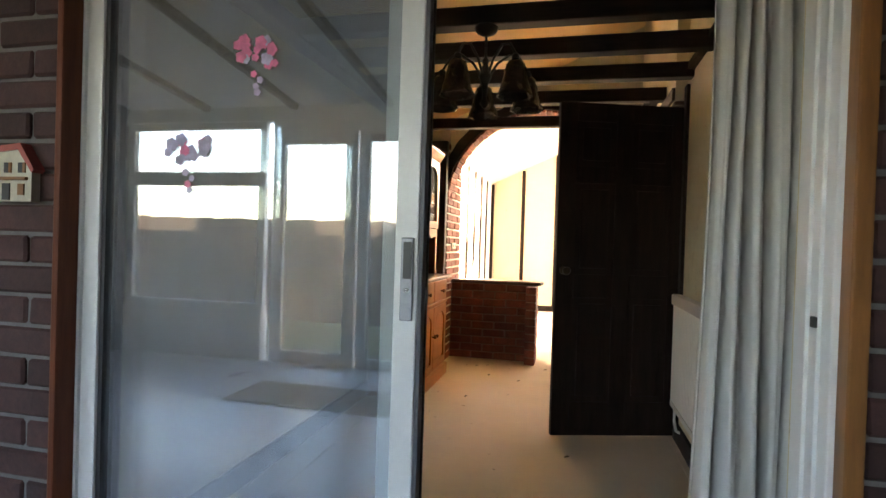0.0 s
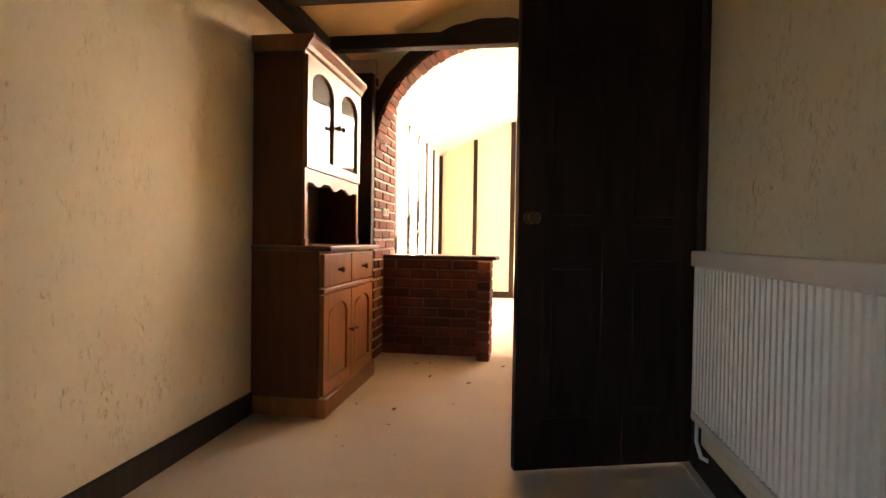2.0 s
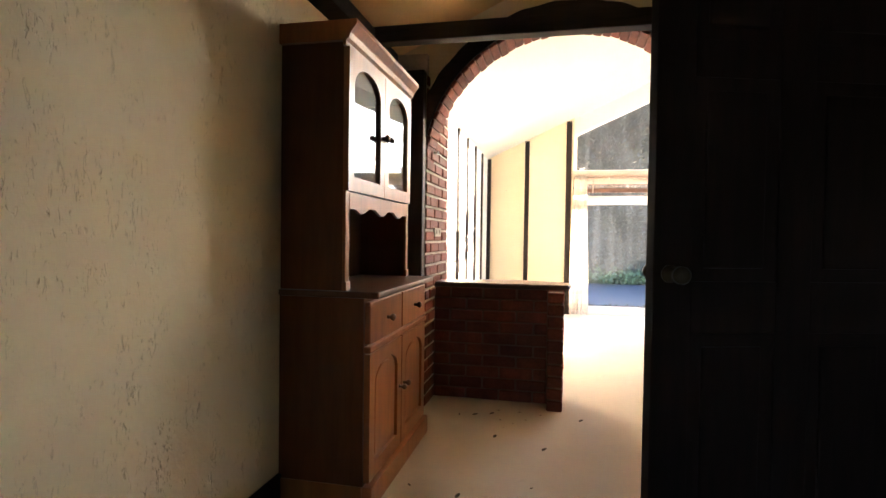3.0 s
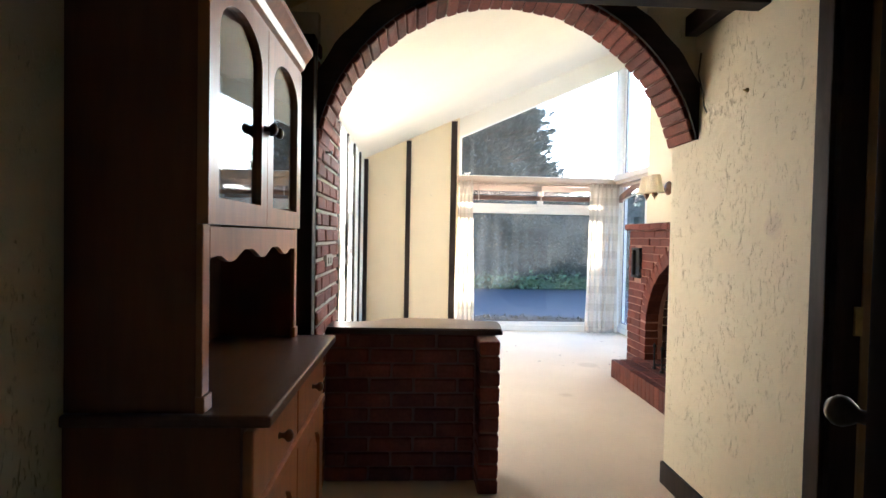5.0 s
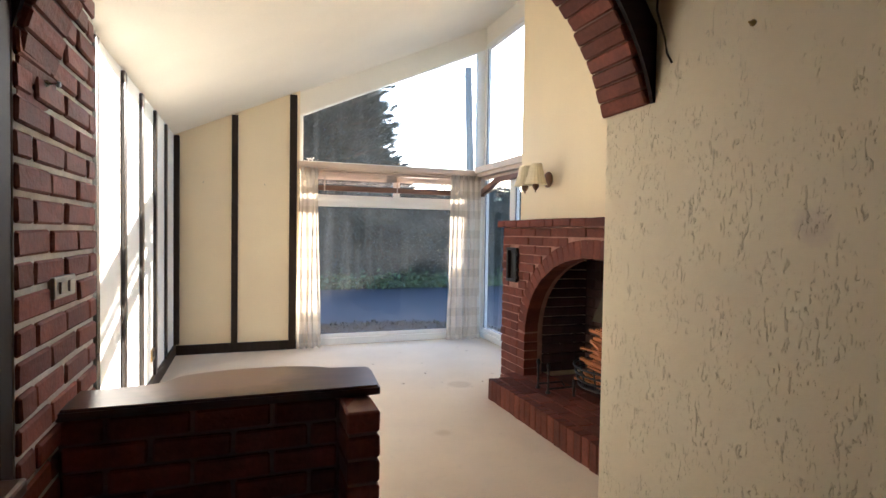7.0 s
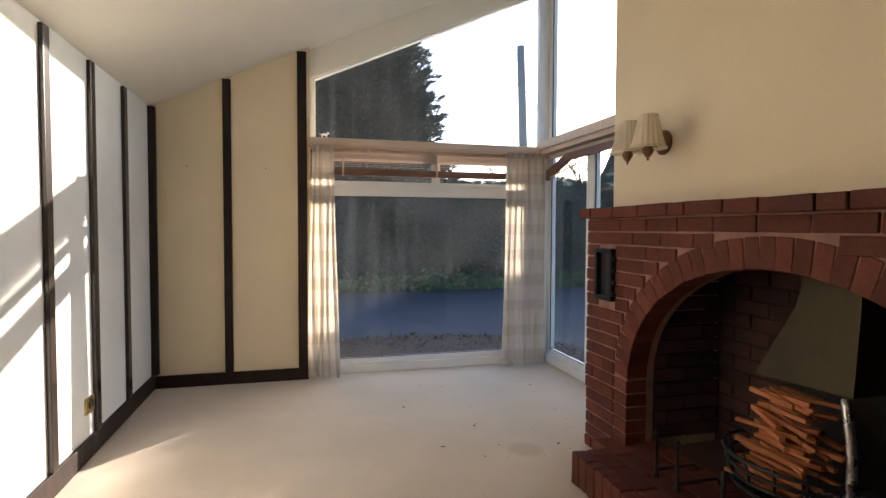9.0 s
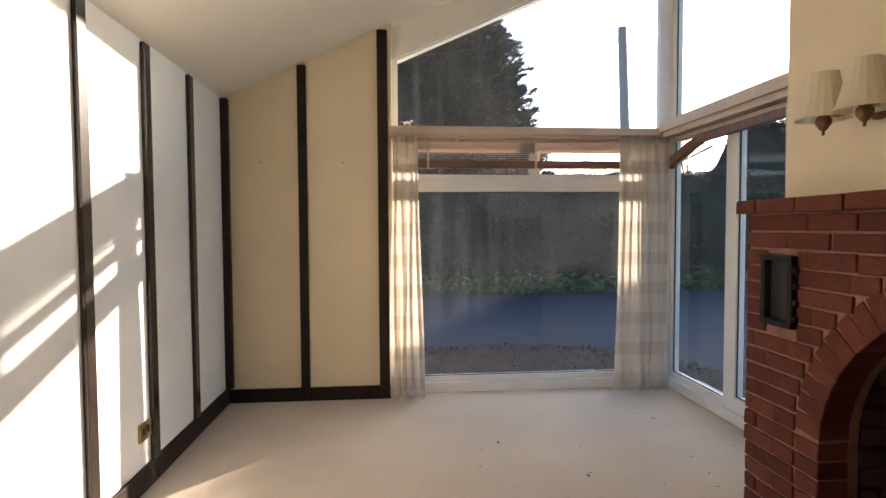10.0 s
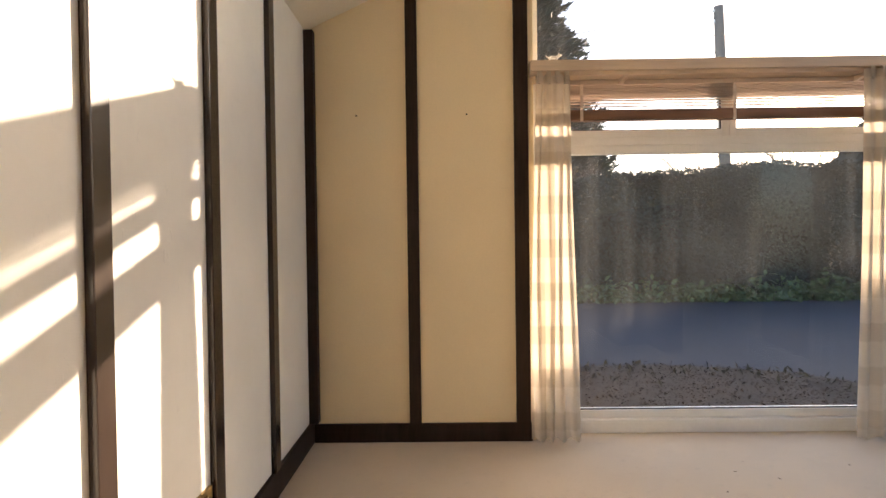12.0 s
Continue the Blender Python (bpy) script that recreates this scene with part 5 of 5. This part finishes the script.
drape("patio_curtain", "heavy plain white curtain drawn to the side of the patio door", M_CURTAIN_PLAIN, 1.36, 1.61, 2.27, 0.02, 2.10, 6, 0.035, 14, flare=0.02)

# flower stickers on the patio glass
def flower_sticker(x, z, k, seed, label):
    rng = random.Random(seed)
    st = thing("flower_sticker", label, "window sticker", group="flower stickers")
    for n in range(k):
        low = n >= k - 4
        cx, cz = (x + rng.uniform(-0.012, 0.02), z - 0.03 - 0.014 * (n - k + 5)) if low else (x + rng.uniform(-0.055, 0.055), z + rng.uniform(-0.022, 0.035))
        r = rng.uniform(0.007, 0.010) if low else rng.uniform(0.010, 0.017)
        pts = [(cx + r * (0.88 + 0.12 * math.cos(5 * a)) * math.cos(a), cz + r * (0.88 + 0.12 * math.cos(5 * a)) * math.sin(a)) for a in np.linspace(0, 2 * math.pi, 30, endpoint=False)]
        part("petal", prism(pts, "y", 1.9405 - 0.0002 * n, 1.9412 - 0.0002 * n), M_PINK if (seed == 1 and not low and n % 5) or n % 4 == 0 else M_LILAC, st)
    spot(st, (x, 1.94, z - 0.09))


flower_sticker(0.325, 1.55, 24, 1, "pink blossom cluster sticker on the patio glass")
flower_sticker(0.145, 1.325, 22, 2, "pale lilac flower sticker on the patio glass")

# glazed clay house plaque on the outer brick
pl = thing("house_plaque", "small glazed clay house ornament hung on the brick wall", "wall plaque")
part("front", prism([(-0.34, 1.20), (-0.205, 1.20), (-0.205, 1.275), (-0.245, 1.325), (-0.34, 1.315)], "y", 1.85, 1.872), M_HOUSE_WHITE, pl)
part("roof", prism([(-0.345, 1.313), (-0.242, 1.323), (-0.20, 1.268), (-0.192, 1.275), (-0.236, 1.338), (-0.345, 1.328)], "y", 1.845, 1.873), M_HOUSE_RED, pl)
for x in (-0.325, -0.285, -0.243):
    part("window", box(x, x + 0.014, 1.847, 1.851, 1.268, 1.292), M_BLACK, pl)
    part("shutter", box(x + 0.014, x + 0.021, 1.847, 1.851, 1.268, 1.292), M_OAK_TRIM, pl)
part("balcony", box(-0.335, -0.215, 1.842, 1.852, 1.25, 1.258, 0.001), M_OAK_TRIM, pl)
for x in (-0.325, -0.243):
    part("window", box(x, x + 0.018, 1.847, 1.851, 1.215, 1.242), M_OAK_TRIM, pl)
part("door", box(-0.29, -0.268, 1.847, 1.851, 1.203, 1.243), M_BLACK, pl)
spot(pl, (-0.25, 1.87, 1.21))

# ---- conservatory ----
CY0, CX0, CX1 = -1.42, -3.2, 2.3
cf = structure("floor_conservatory", box(CX0, CX1, CY0 - 0.1, 1.98, -0.12, -0.012), M_GROUT, "pale tiled conservatory floor", "floor")
for i in range(11):
    for j in range(7):
        x, y = CX0 + i * 0.5, CY0 + j * 0.478
        ob = part("tile", box(x + 0.003, min(x + 0.497, CX1), y + 0.003, min(y + 0.475, 1.88), -0.02, -0.002), M_TILE, cf)
tagged(part("doormat", box(-1.27, -0.05, -0.74, -0.22, -0.002, 0.012, 0.004), M_MAT), "flat brown doormat on the tiled floor", "doormat")
structure("ceiling_conservatory", prism([(CY0 - 0.1, 2.33), (1.885, 2.74), (1.885, 2.755), (CY0 - 0.1, 2.345)], "x", CX0, CX1), M_ROOF, "opal lean-to roof sheets of the conservatory", "roof")
for x in np.arange(CX0, CX1 + 0.01, 0.9):
    structure("trim_roof_bar", prism([(CY0 - 0.1, 2.27), (1.885, 2.68), (1.885, 2.735), (CY0 - 0.1, 2.325)], "x", x - 0.025, x + 0.025), M_MORTAR_OUT, "grey roof bar of the conservatory", "roof bar")
cw = tagged(thing("window_3", "white framed conservatory windows and door", "conservatory window"), kind="structure")
framed_light_y(cw, CX0, -1.70, 0.45, 1.68, CY0, 0.07, glass=M_CONSERVATORY_GLASS)
framed_light_y(cw, CX0, -1.70, 1.68, 2.2, CY0, 0.06, glass=M_CONSERVATORY_GLASS)
framed_light_y(cw, -1.62, -0.80, 0.0, 2.1, CY0, 0.11, glass=M_CONSERVATORY_GLASS)
framed_light_y(cw, -0.78, 0.4, 0.0, 2.1, CY0, 0.09, glass=M_CONSERVATORY_GLASS)
part("dwarf_wall", box(CX0, -1.70, CY0 - 0.06, CY0 + 0.06, 0, 0.45), M_PVC, cw)
part("side_wall", box(0.42, CX1, CY0 - 0.06, CY0 + 0.06, 0, 2.2), M_MORTAR_OUT, cw)
part("eaves_beam", box(CX0, CX1, CY0 - 0.06, CY0 + 0.06, 2.2, 2.33), M_PVC, cw)
part("infill", box(-1.62, 0.4, CY0 - 0.04, CY0 + 0.04, 2.1, 2.2), M_PVC, cw)
spot(cw, (-0.4, CY0, 0.0))
structure("wall_conservatory_west", box(CX0 - 0.12, CX0, CY0 - 0.1, 1.9, 0, 2.8), M_MORTAR_OUT, "plain side wall of the conservatory", "wall")
structure("wall_conservatory_east", box(CX1, CX1 + 0.12, CY0 - 0.1, 1.9, 0, 2.8), M_MORTAR_OUT, "plain grey side wall of the conservatory", "wall")
fence = thing("garden_fence", "weathered brown board fence in the back garden", "fence", (0, -4.6, -0.15))
for k in range(70):
    x = -7 + k * 0.2
    ob = part("board", box(x + 0.005, x + 0.195, -4.61, -4.59, -0.15, 1.42 + 0.01 * (k % 3), 0.003), M_FENCE, fence)
    ob.matrix_parent_inverse = Matrix.Translation(-fence.location)

# ---- kitchen beyond the inner door ----
structure("floor_kitchen", box(EAST + 0.02, 3.12, 2.2, 5.95, 0.0, 0.004), M_CARPET, "plain floor beyond the inner door", "floor")
structure("wall_kitchen_return", box(EAST + 0.165, 2.02, 5.075, 5.95, 0, 3.1), M_TAN, "tan painted wall return beyond the doorway", "wall")
bm = box(3.12, 3.3, 1.98, 5.25, 0, 3.8)
add_box(bm, 3.12, 3.3, 5.25, 5.75, 0, 1.02)
add_box(bm, 3.12, 3.3, 5.25, 5.75, 1.66, 3.8)
add_box(bm, 3.12, 3.3, 5.75, 6.0, 0, 3.8)
structure("wall_kitchen_east", bm, M_TAN, "plain kitchen outer wall with a window", "wall")
kw = tagged(thing("window_4", "small white kitchen window above the worktop", "window"), kind="structure")
framed_light_x(kw, 5.25, 5.75, 1.02, 1.66, 3.2, 0.05)
spot(kw, (3.2, 5.5, 1.02))
ku = thing("kitchen_unit", "dark base cupboard under the kitchen window", "cupboard")
part("body", box(2.56, 3.118, 3.2, 5.94, 0.004, 0.86), M_CUPBOARD, ku)
for y in (3.25, 3.9, 4.55, 5.2):
    part("door", box(2.54, 2.56, y + 0.01, y + 0.6, 0.12, 0.84, 0.003), M_CUPBOARD, ku)
spot(ku, (2.84, 4.57, 0.004))
tagged(part("kitchen_worktop", box(2.52, 3.118, 3.2, 5.94, 0.862, 0.9, 0.006), M_WORKTOP), "pale worktop on the dark kitchen units", "worktop")
wu = thing("kitchen_wall_unit", "dark wall cupboard beside the kitchen window", "cupboard")
part("body", box(2.06, 2.4, 5.52, 5.94, 0.95, 2.0, 0.003), M_CUPBOARD, wu)
part("door", box(2.08, 2.38, 5.50, 5.518, 0.97, 1.98, 0.003), M_CUPBOARD, wu)
spot(wu, (2.23, 5.94, 0.95))


# ---- outside ----
structure("ground", box(-600, 600, -600, 600, -0.6, -0.17), M_GRASS, "rough grass land around the house", "ground")
road = structure("road", prism([(-60, 11.2), (-2, 11.9), (1.5, 12.4), (2.6, 12.4), (3.6, 11.6), (4.4, 7), (4.9, 2), (8, -6), (60, -6), (60, 17.8), (-60, 17.8)], "z", -0.3, -0.158), M_ASPHALT, "dark asphalt road curving past the house", "road")
verge = structure("pavement", prism([(-20, 10.68), (3.25, 10.68), (3.25, 2), (5.2, 2), (4.7, 7), (4.25, 9.8), (4.1, 10.9), (3.95, 11.6), (3.75, 12.0), (3.45, 12.3), (3.0, 12.5), (2.3, 12.64), (1.6, 12.6), (0.5, 12.42), (-2, 12.1), (-20, 11.6)], "z", -0.3, -0.13), M_EARTH, "bare earth verge strewn with leaves", "verge")
rng = np.random.default_rng(4)


def leaf_cloud(name, places, normals, size, material, label, category, parent=None, long=1.6, loose=0.8, along=None):
    """Many small leaf-shaped quads, folded at random."""
    n = len(places)
    a = rng.normal(size=(n, 3)) * loose + normals
    a /= np.linalg.norm(a, axis=1)[:, None]
    u = np.cross(a, rng.normal(size=(n, 3))) if along is None else along + rng.normal(size=(n, 3)) * 0.35
    u /= np.linalg.norm(u, axis=1)[:, None]
    w = np.cross(a, u)
    w /= np.linalg.norm(w, axis=1)[:, None]
    s = size * rng.uniform(0.6, 1.4, n)[:, None]
    v = np.stack([places - u * s * long / 2, places + w * s * 0.4 + a * s * 0.15, places + u * s * long / 2, places - w * s * 0.4 + a * s * 0.15], 1).reshape(-1, 3)
    f = np.arange(4 * n).reshape(-1, 4)
    me = bpy.data.meshes.new(name)
    me.from_pydata(v.tolist(), [], f.tolist())
    me.materials.append(material)
    ob = new(name, me)
    if parent is not None:
        ob.parent = parent
        ob.matrix_parent_inverse = Matrix.Translation(-parent.location)
    else:
        tagged(ob, label, category, kind="stuff")
    return ob


def hedge_top(x):
    # the rise past x 8.65 is added to block low sun from the floor
    base = np.interp(x, [-14, 1, 2.8, 5, 8.3, 8.65, 8.95, 9.6, 11, 13, 18, 30], [1.9, 2.05, 2.26, 2.45, 2.58, 2.62, 3.35, 3.7, 3.8, 3.75, 3.4, 3.2])
    return base + 0.04 * np.sin(2.1 * x) + 0.02 * np.sin(5.3 * x + 1)


n = 190000
hx = rng.uniform(-14, 26, n)
top = hedge_top(hx)
q = rng.uniform(0, 1, n)
front = rng.uniform(0, 1, n) < 0.72
hz = np.where(front, -0.15 + (top + 0.15) * q, top + rng.uniform(-0.2, 0.03, n))
hy = np.where(front, 18.15 + 0.18 * np.sin(1.7 * hx + 3 * hz) + rng.normal(0, 0.12, n), rng.uniform(18.1, 19.3, n))
nrm = np.where(front[:, None], np.array([[0, -1, 0.3]]), np.array([[0, 0, 1]]))
leaf_cloud("hedge", np.stack([hx, hy, hz], 1), nrm, 0.045, M_HEDGE, "dense tall evergreen hedge across the road", "hedge", loose=0.4)
xs = np.linspace(-14, 26, 161)
bm = prism([(x, -0.2) for x in (-14, 26)] + [(float(x), float(hedge_top(x)) - 0.07) for x in xs[::-1]], "y", 18.4, 19.1)
tagged(part("hedge_core", bm, M_HEDGE_CORE), "dark twiggy inside of the hedge", "hedge", kind="stuff")
n = 11000
hx = rng.uniform(-8, 16, n)
hz = -0.14 + np.abs(rng.normal(0, 0.16, n))
leaf_cloud("undergrowth", np.stack([hx, 17.85 + rng.normal(0, 0.12, n), hz], 1), np.tile([[0, -0.4, 1.0]], (n, 1)), 0.085, M_NETTLE, "bright green undergrowth at the foot of the hedge", "undergrowth")
n = 16000
gx, gy = rng.uniform(-1, 9, n), rng.uniform(10.75, 12.6, n)
keep = gy < np.interp(gx, [-1, 0.5, 1.6, 2.3, 3.0, 3.45, 3.75, 4.0, 4.2], [12.2, 12.42, 12.6, 12.64, 12.5, 12.3, 12.0, 11.3, 10.0])
gx, gy = gx[keep], gy[keep]
m = len(gx)
leaf_cloud("leaf_litter", np.stack([gx, gy, np.full(m, -0.122) + rng.uniform(0, 0.012, m)], 1), np.tile([[0, 0, 2.0]], (m, 1)), 0.018, M_LITTER, "dead leaves and dry grass on the verge", "leaf litter")
n = 260
gx = rng.uniform(-0.5, 4.0, n)
gy = np.interp(gx, [-1, 0.5, 1.6, 2.3, 3.0, 3.45, 3.75, 4.0, 4.2], [12.2, 12.42, 12.6, 12.64, 12.5, 12.3, 12.0, 11.3, 10.0]) - np.abs(rng.normal(0, 0.3, n))
leaf_cloud("verge_grass", np.stack([gx, gy, np.full(n, -0.10)], 1), rng.normal(size=(n, 3)) * [1, 1, 0.1], 0.03, M_TUFT, "thin tufts of grass on the verge", "grass", long=2.2)


# tall dark conifer behind the hedge
def conifer(at, tall, spread, limbs, sprays, seed, label):
    tree = thing("conifer_tree", label, "tree", at)
    g = np.random.default_rng(seed)
    inv = Matrix.Translation(-tree.location)
    o = part("trunk", tube([(at[0], at[1], at[2]), (at[0] + 0.1, at[1], at[2] + tall * 0.5), (at[0], at[1], at[2] + tall * 0.97)], [0.42, 0.22, 0.03], 10), M_BARK, tree)
    o.matrix_parent_inverse = inv
    tips = []
    bm = bmesh.new()
    for k in range(limbs):
        h = tall * (0.03 + 0.95 * (k + g.uniform(0, 1)) / limbs) ** 1.12
        lump = 1 + 0.06 * math.sin(2.3 * h + seed) + 0.06 * math.sin(6.1 * h)
        r = (min(spread * (1 - h / tall) ** 0.9, spread * 0.73) * lump + 0.15) * g.uniform(0.80, 1.06)
        a = g.uniform(0, 2 * math.pi)
        base = Vector((at[0], at[1], at[2] + h))
        tip = base + Vector((r * math.cos(a), r * math.sin(a), -0.05 * r + g.uniform(-0.2, 0.3)))
        if k % 5 == 0:
            add_tube(bm, [base, base.lerp(tip, 0.5) + Vector((0, 0, -0.06 * r)), tip], [0.06, 0.04, 0.01], 5)
        tips.append((base, tip, r))
    o = part("limbs", bm, M_BARK, tree)
    o.matrix_parent_inverse = inv
    core = [(0.05, tall * 0.985)] + [(min(spread * (1 - h) ** 0.9, spread * 0.73) * 0.66 + 0.02, tall * h) for h in np.linspace(0.93, 0.02, 24)]
    o = part("inner_crown", turned([(r, h) for r, h in core[::-1]], Matrix.Translation(at), 22), M_HEDGE_CORE, tree, "dark shaded inside of the crown")
    o.matrix_parent_inverse = inv
    per = sprays // len(tips)
    pl, nr, al = [], [], []
    for base, tip, r in tips:
        b, t = np.array(base), np.array(tip)
        way = (t - b) / max(0.1, np.linalg.norm(t - b))
        s = g.uniform(0, 1, per)
        reach = min(r, 3.2)
        c = t - way * (reach * s)[:, None]
        c += g.normal(0, 1, (per, 3)) * (0.035 + 0.34 * np.sqrt(s))[:, None] * [1, 1, 0.6]
        c[:, 2] += 0.4 * (1 - s) ** 2
        pl.append(c)
        nr.append(np.tile(way * 0.3 + [0, 0, 0.8], (per, 1)))
        al.append(np.tile(way + [0, 0, 0.45], (per, 1)))
    leaf_cloud("crown", np.concatenate(pl), np.concatenate(nr), 0.12, M_CONIFER, "", "", tree, long=3.6, along=np.concatenate(al))
    return tree


conifer((3.2, 36.5, -0.17), 21.0, 7.8, 1900, 280000, 3, "tall dark conifer standing behind the hedge")
conifer((21.5, 34.0, -0.17), 5.6, 3.6, 220, 16000, 5, "low bushy dark evergreen behind the hedge")
# unseen tree, added to keep direct sun off the pier and floor
conifer((27.4, 34.6, -0.17), 20.0, 0.95, 200, 16000, 9, "slim evergreen added out of view beyond the road to block the sun")


def bare_tree(at, tall, seed):
    tree = thing("bare_tree", "leafless winter tree with fine twigs behind the hedge", "tree", at, "bare trees")
    g = random.Random(seed)
    trunk, limbs, twigs = bmesh.new(), bmesh.new(), bmesh.new()
    p0 = Vector(at)
    top = p0 + Vector((g.uniform(-0.2, 0.2), g.uniform(-0.2, 0.2), tall * 0.5))
    add_tube(trunk, [p0, p0.lerp(top, 0.5), top], [0.14, 0.11, 0.08], 7)

    def grow(p, d, length, r, level):
        q = p + d * length * 0.5 + Vector((g.uniform(-1, 1), g.uniform(-1, 1), g.uniform(-0.3, 0.6))) * length * 0.08
        e = p + d * length
        add_tube(limbs if level < 2 else twigs, [p, q, e], [r, r * 0.75, r * 0.5], 4)
        if level >= 4:
            return
        for _ in range(3):
            nd = (d + Vector((g.uniform(-1, 1), g.uniform(-1, 1), g.uniform(-0.2, 0.8))) * 0.75).normalized()
            grow(p.lerp(e, g.uniform(0.5, 1.0)), nd, length * g.uniform(0.55, 0.8), r * 0.55, level + 1)

    for _ in range(4):
        d = Vector((g.uniform(-1, 1), g.uniform(-1, 1), g.uniform(0.5, 1.4))).normalized()
        grow(p0.lerp(top, g.uniform(0.6, 1.0)), d, tall * 0.28, 0.06, 0)
    for nm, b in (("trunk", trunk), ("limbs", limbs), ("twigs", twigs)):
        o = part(nm, b, M_BARK, tree)
        o.matrix_parent_inverse = Matrix.Translation(-tree.location)


for k, (x, y, h) in enumerate(((5.0, 27.0, 3.9), (8.6, 26.0, 4.4), (12.5, 27.0, 5.2), (15.5, 26.0, 5.0), (18.5, 29.0, 5.4))):
    bare_tree((x, y, -0.17), h, 60 + k)

# telegraph pole
pole = thing("telegraph_pole", "weathered wooden telegraph pole with step irons near its top", "pole", (6.97, 20.3, -0.17))
pinv = Matrix.Translation(-pole.location)
os = [part("post", tube([(7.06, 20.3, -0.17), (6.97, 20.3, 3), (6.84, 20.3, 6.5)], [0.145, 0.13, 0.11], 12), M_POLE, pole)]
for k in range(6):
    z = 5.2 + k * 0.2
    s = -1 if k % 2 else 1
    os.append(part("step_iron", tube([(6.9, 20.3, z), (6.9 + s * 0.2, 20.3, z + 0.02)], 0.012, 6), M_IRON, pole))
for z in (6.1, 6.35):
    os.append(part("insulator", turned([(0.02, 0), (0.035, 0.02), (0.03, 0.07), (0.012, 0.09)], Matrix.Translation((6.74, 20.3, z)), 10), M_WHITE, pole))
    os.append(part("arm", tube([(6.74, 20.3, z), (6.9, 20.3, z - 0.03)], 0.012, 6), M_IRON, pole))
for o in os:
    o.matrix_parent_inverse = pinv
pts = [(-30 + 1.5 * k, 20.3 + 14 * (1 - (k / 24.6)), 5.6 + 0.9 * (k / 24.6) ** 2) for k in range(25)] + [(6.82, 20.3, 6.4)]
tagged(part("overhead_wire", tube(pts, 0.012, 5), M_BLACK), "thin black overhead wire running to the pole", "wire")

# ---- crumbs of leaf on the carpet ----
rng2 = random.Random(12)
first = None
for k in range(58):
    if k < 26:
        x, y = rng2.uniform(0.1, 1.2), rng2.uniform(3.0, 5.9)
        if k % 2:
            x, y = rng2.gauss(0.45, 0.2), 5.92 - abs(rng2.gauss(0, 0.25))
    else:
        x, y = rng2.uniform(1.3, 2.9), rng2.uniform(8.2, 10.2)
        if x > 2.05 and y < 8.4:
            y = rng2.uniform(8.8, 10.2)
    s = rng2.choice((0.3, 0.4, 0.5, 0.6, 1.1)) * (1.0 if k < 26 else 0.75)
    m = pose(x, y, 0.001, 0, 0, rng2.uniform(0, 360)) @ Matrix.Diagonal((s, s, s, 1))
    if first is None:
        bm = bmesh.new()
        pts = [(0.022, 0), (0.012, 0.007), (0.0, 0.009), (-0.014, 0.006), (-0.02, 0.001), (-0.013, -0.006), (0.002, -0.008), (0.014, -0.006)]
        add_prism(bm, pts, "z", 0.0, 0.0015)
        for v in bm.verts:
            v.co.z += 25 * v.co.y ** 2 + 3 * v.co.x ** 2
        first = part("dead_leaf", bm, M_LITTER)
        tagged(first, "crumb of dead brown leaf on the carpet", "dead leaf", "leaf crumbs")
        first.matrix_world = m
    else:
        o = copy_thing(first, m)
        o.scale = (s, s, s)

# ---- outer brickwork, piece by piece ----
brick_rows(outer_skin, M_BRICK_OUT, lambda a, b: [(PXR + 0.032, PXR + 0.5)], lambda u, z: Matrix.Translation((u, 1.884, z)), 0.004, 30, depth=0.05, seed=71)
brick_rows(outer_skin, M_BRICK_OUT, lambda a, b: [(-0.68, -0.16)], lambda u, z: Matrix.Translation((u, 1.884, z)), 0.004, 30, depth=0.05, seed=72)
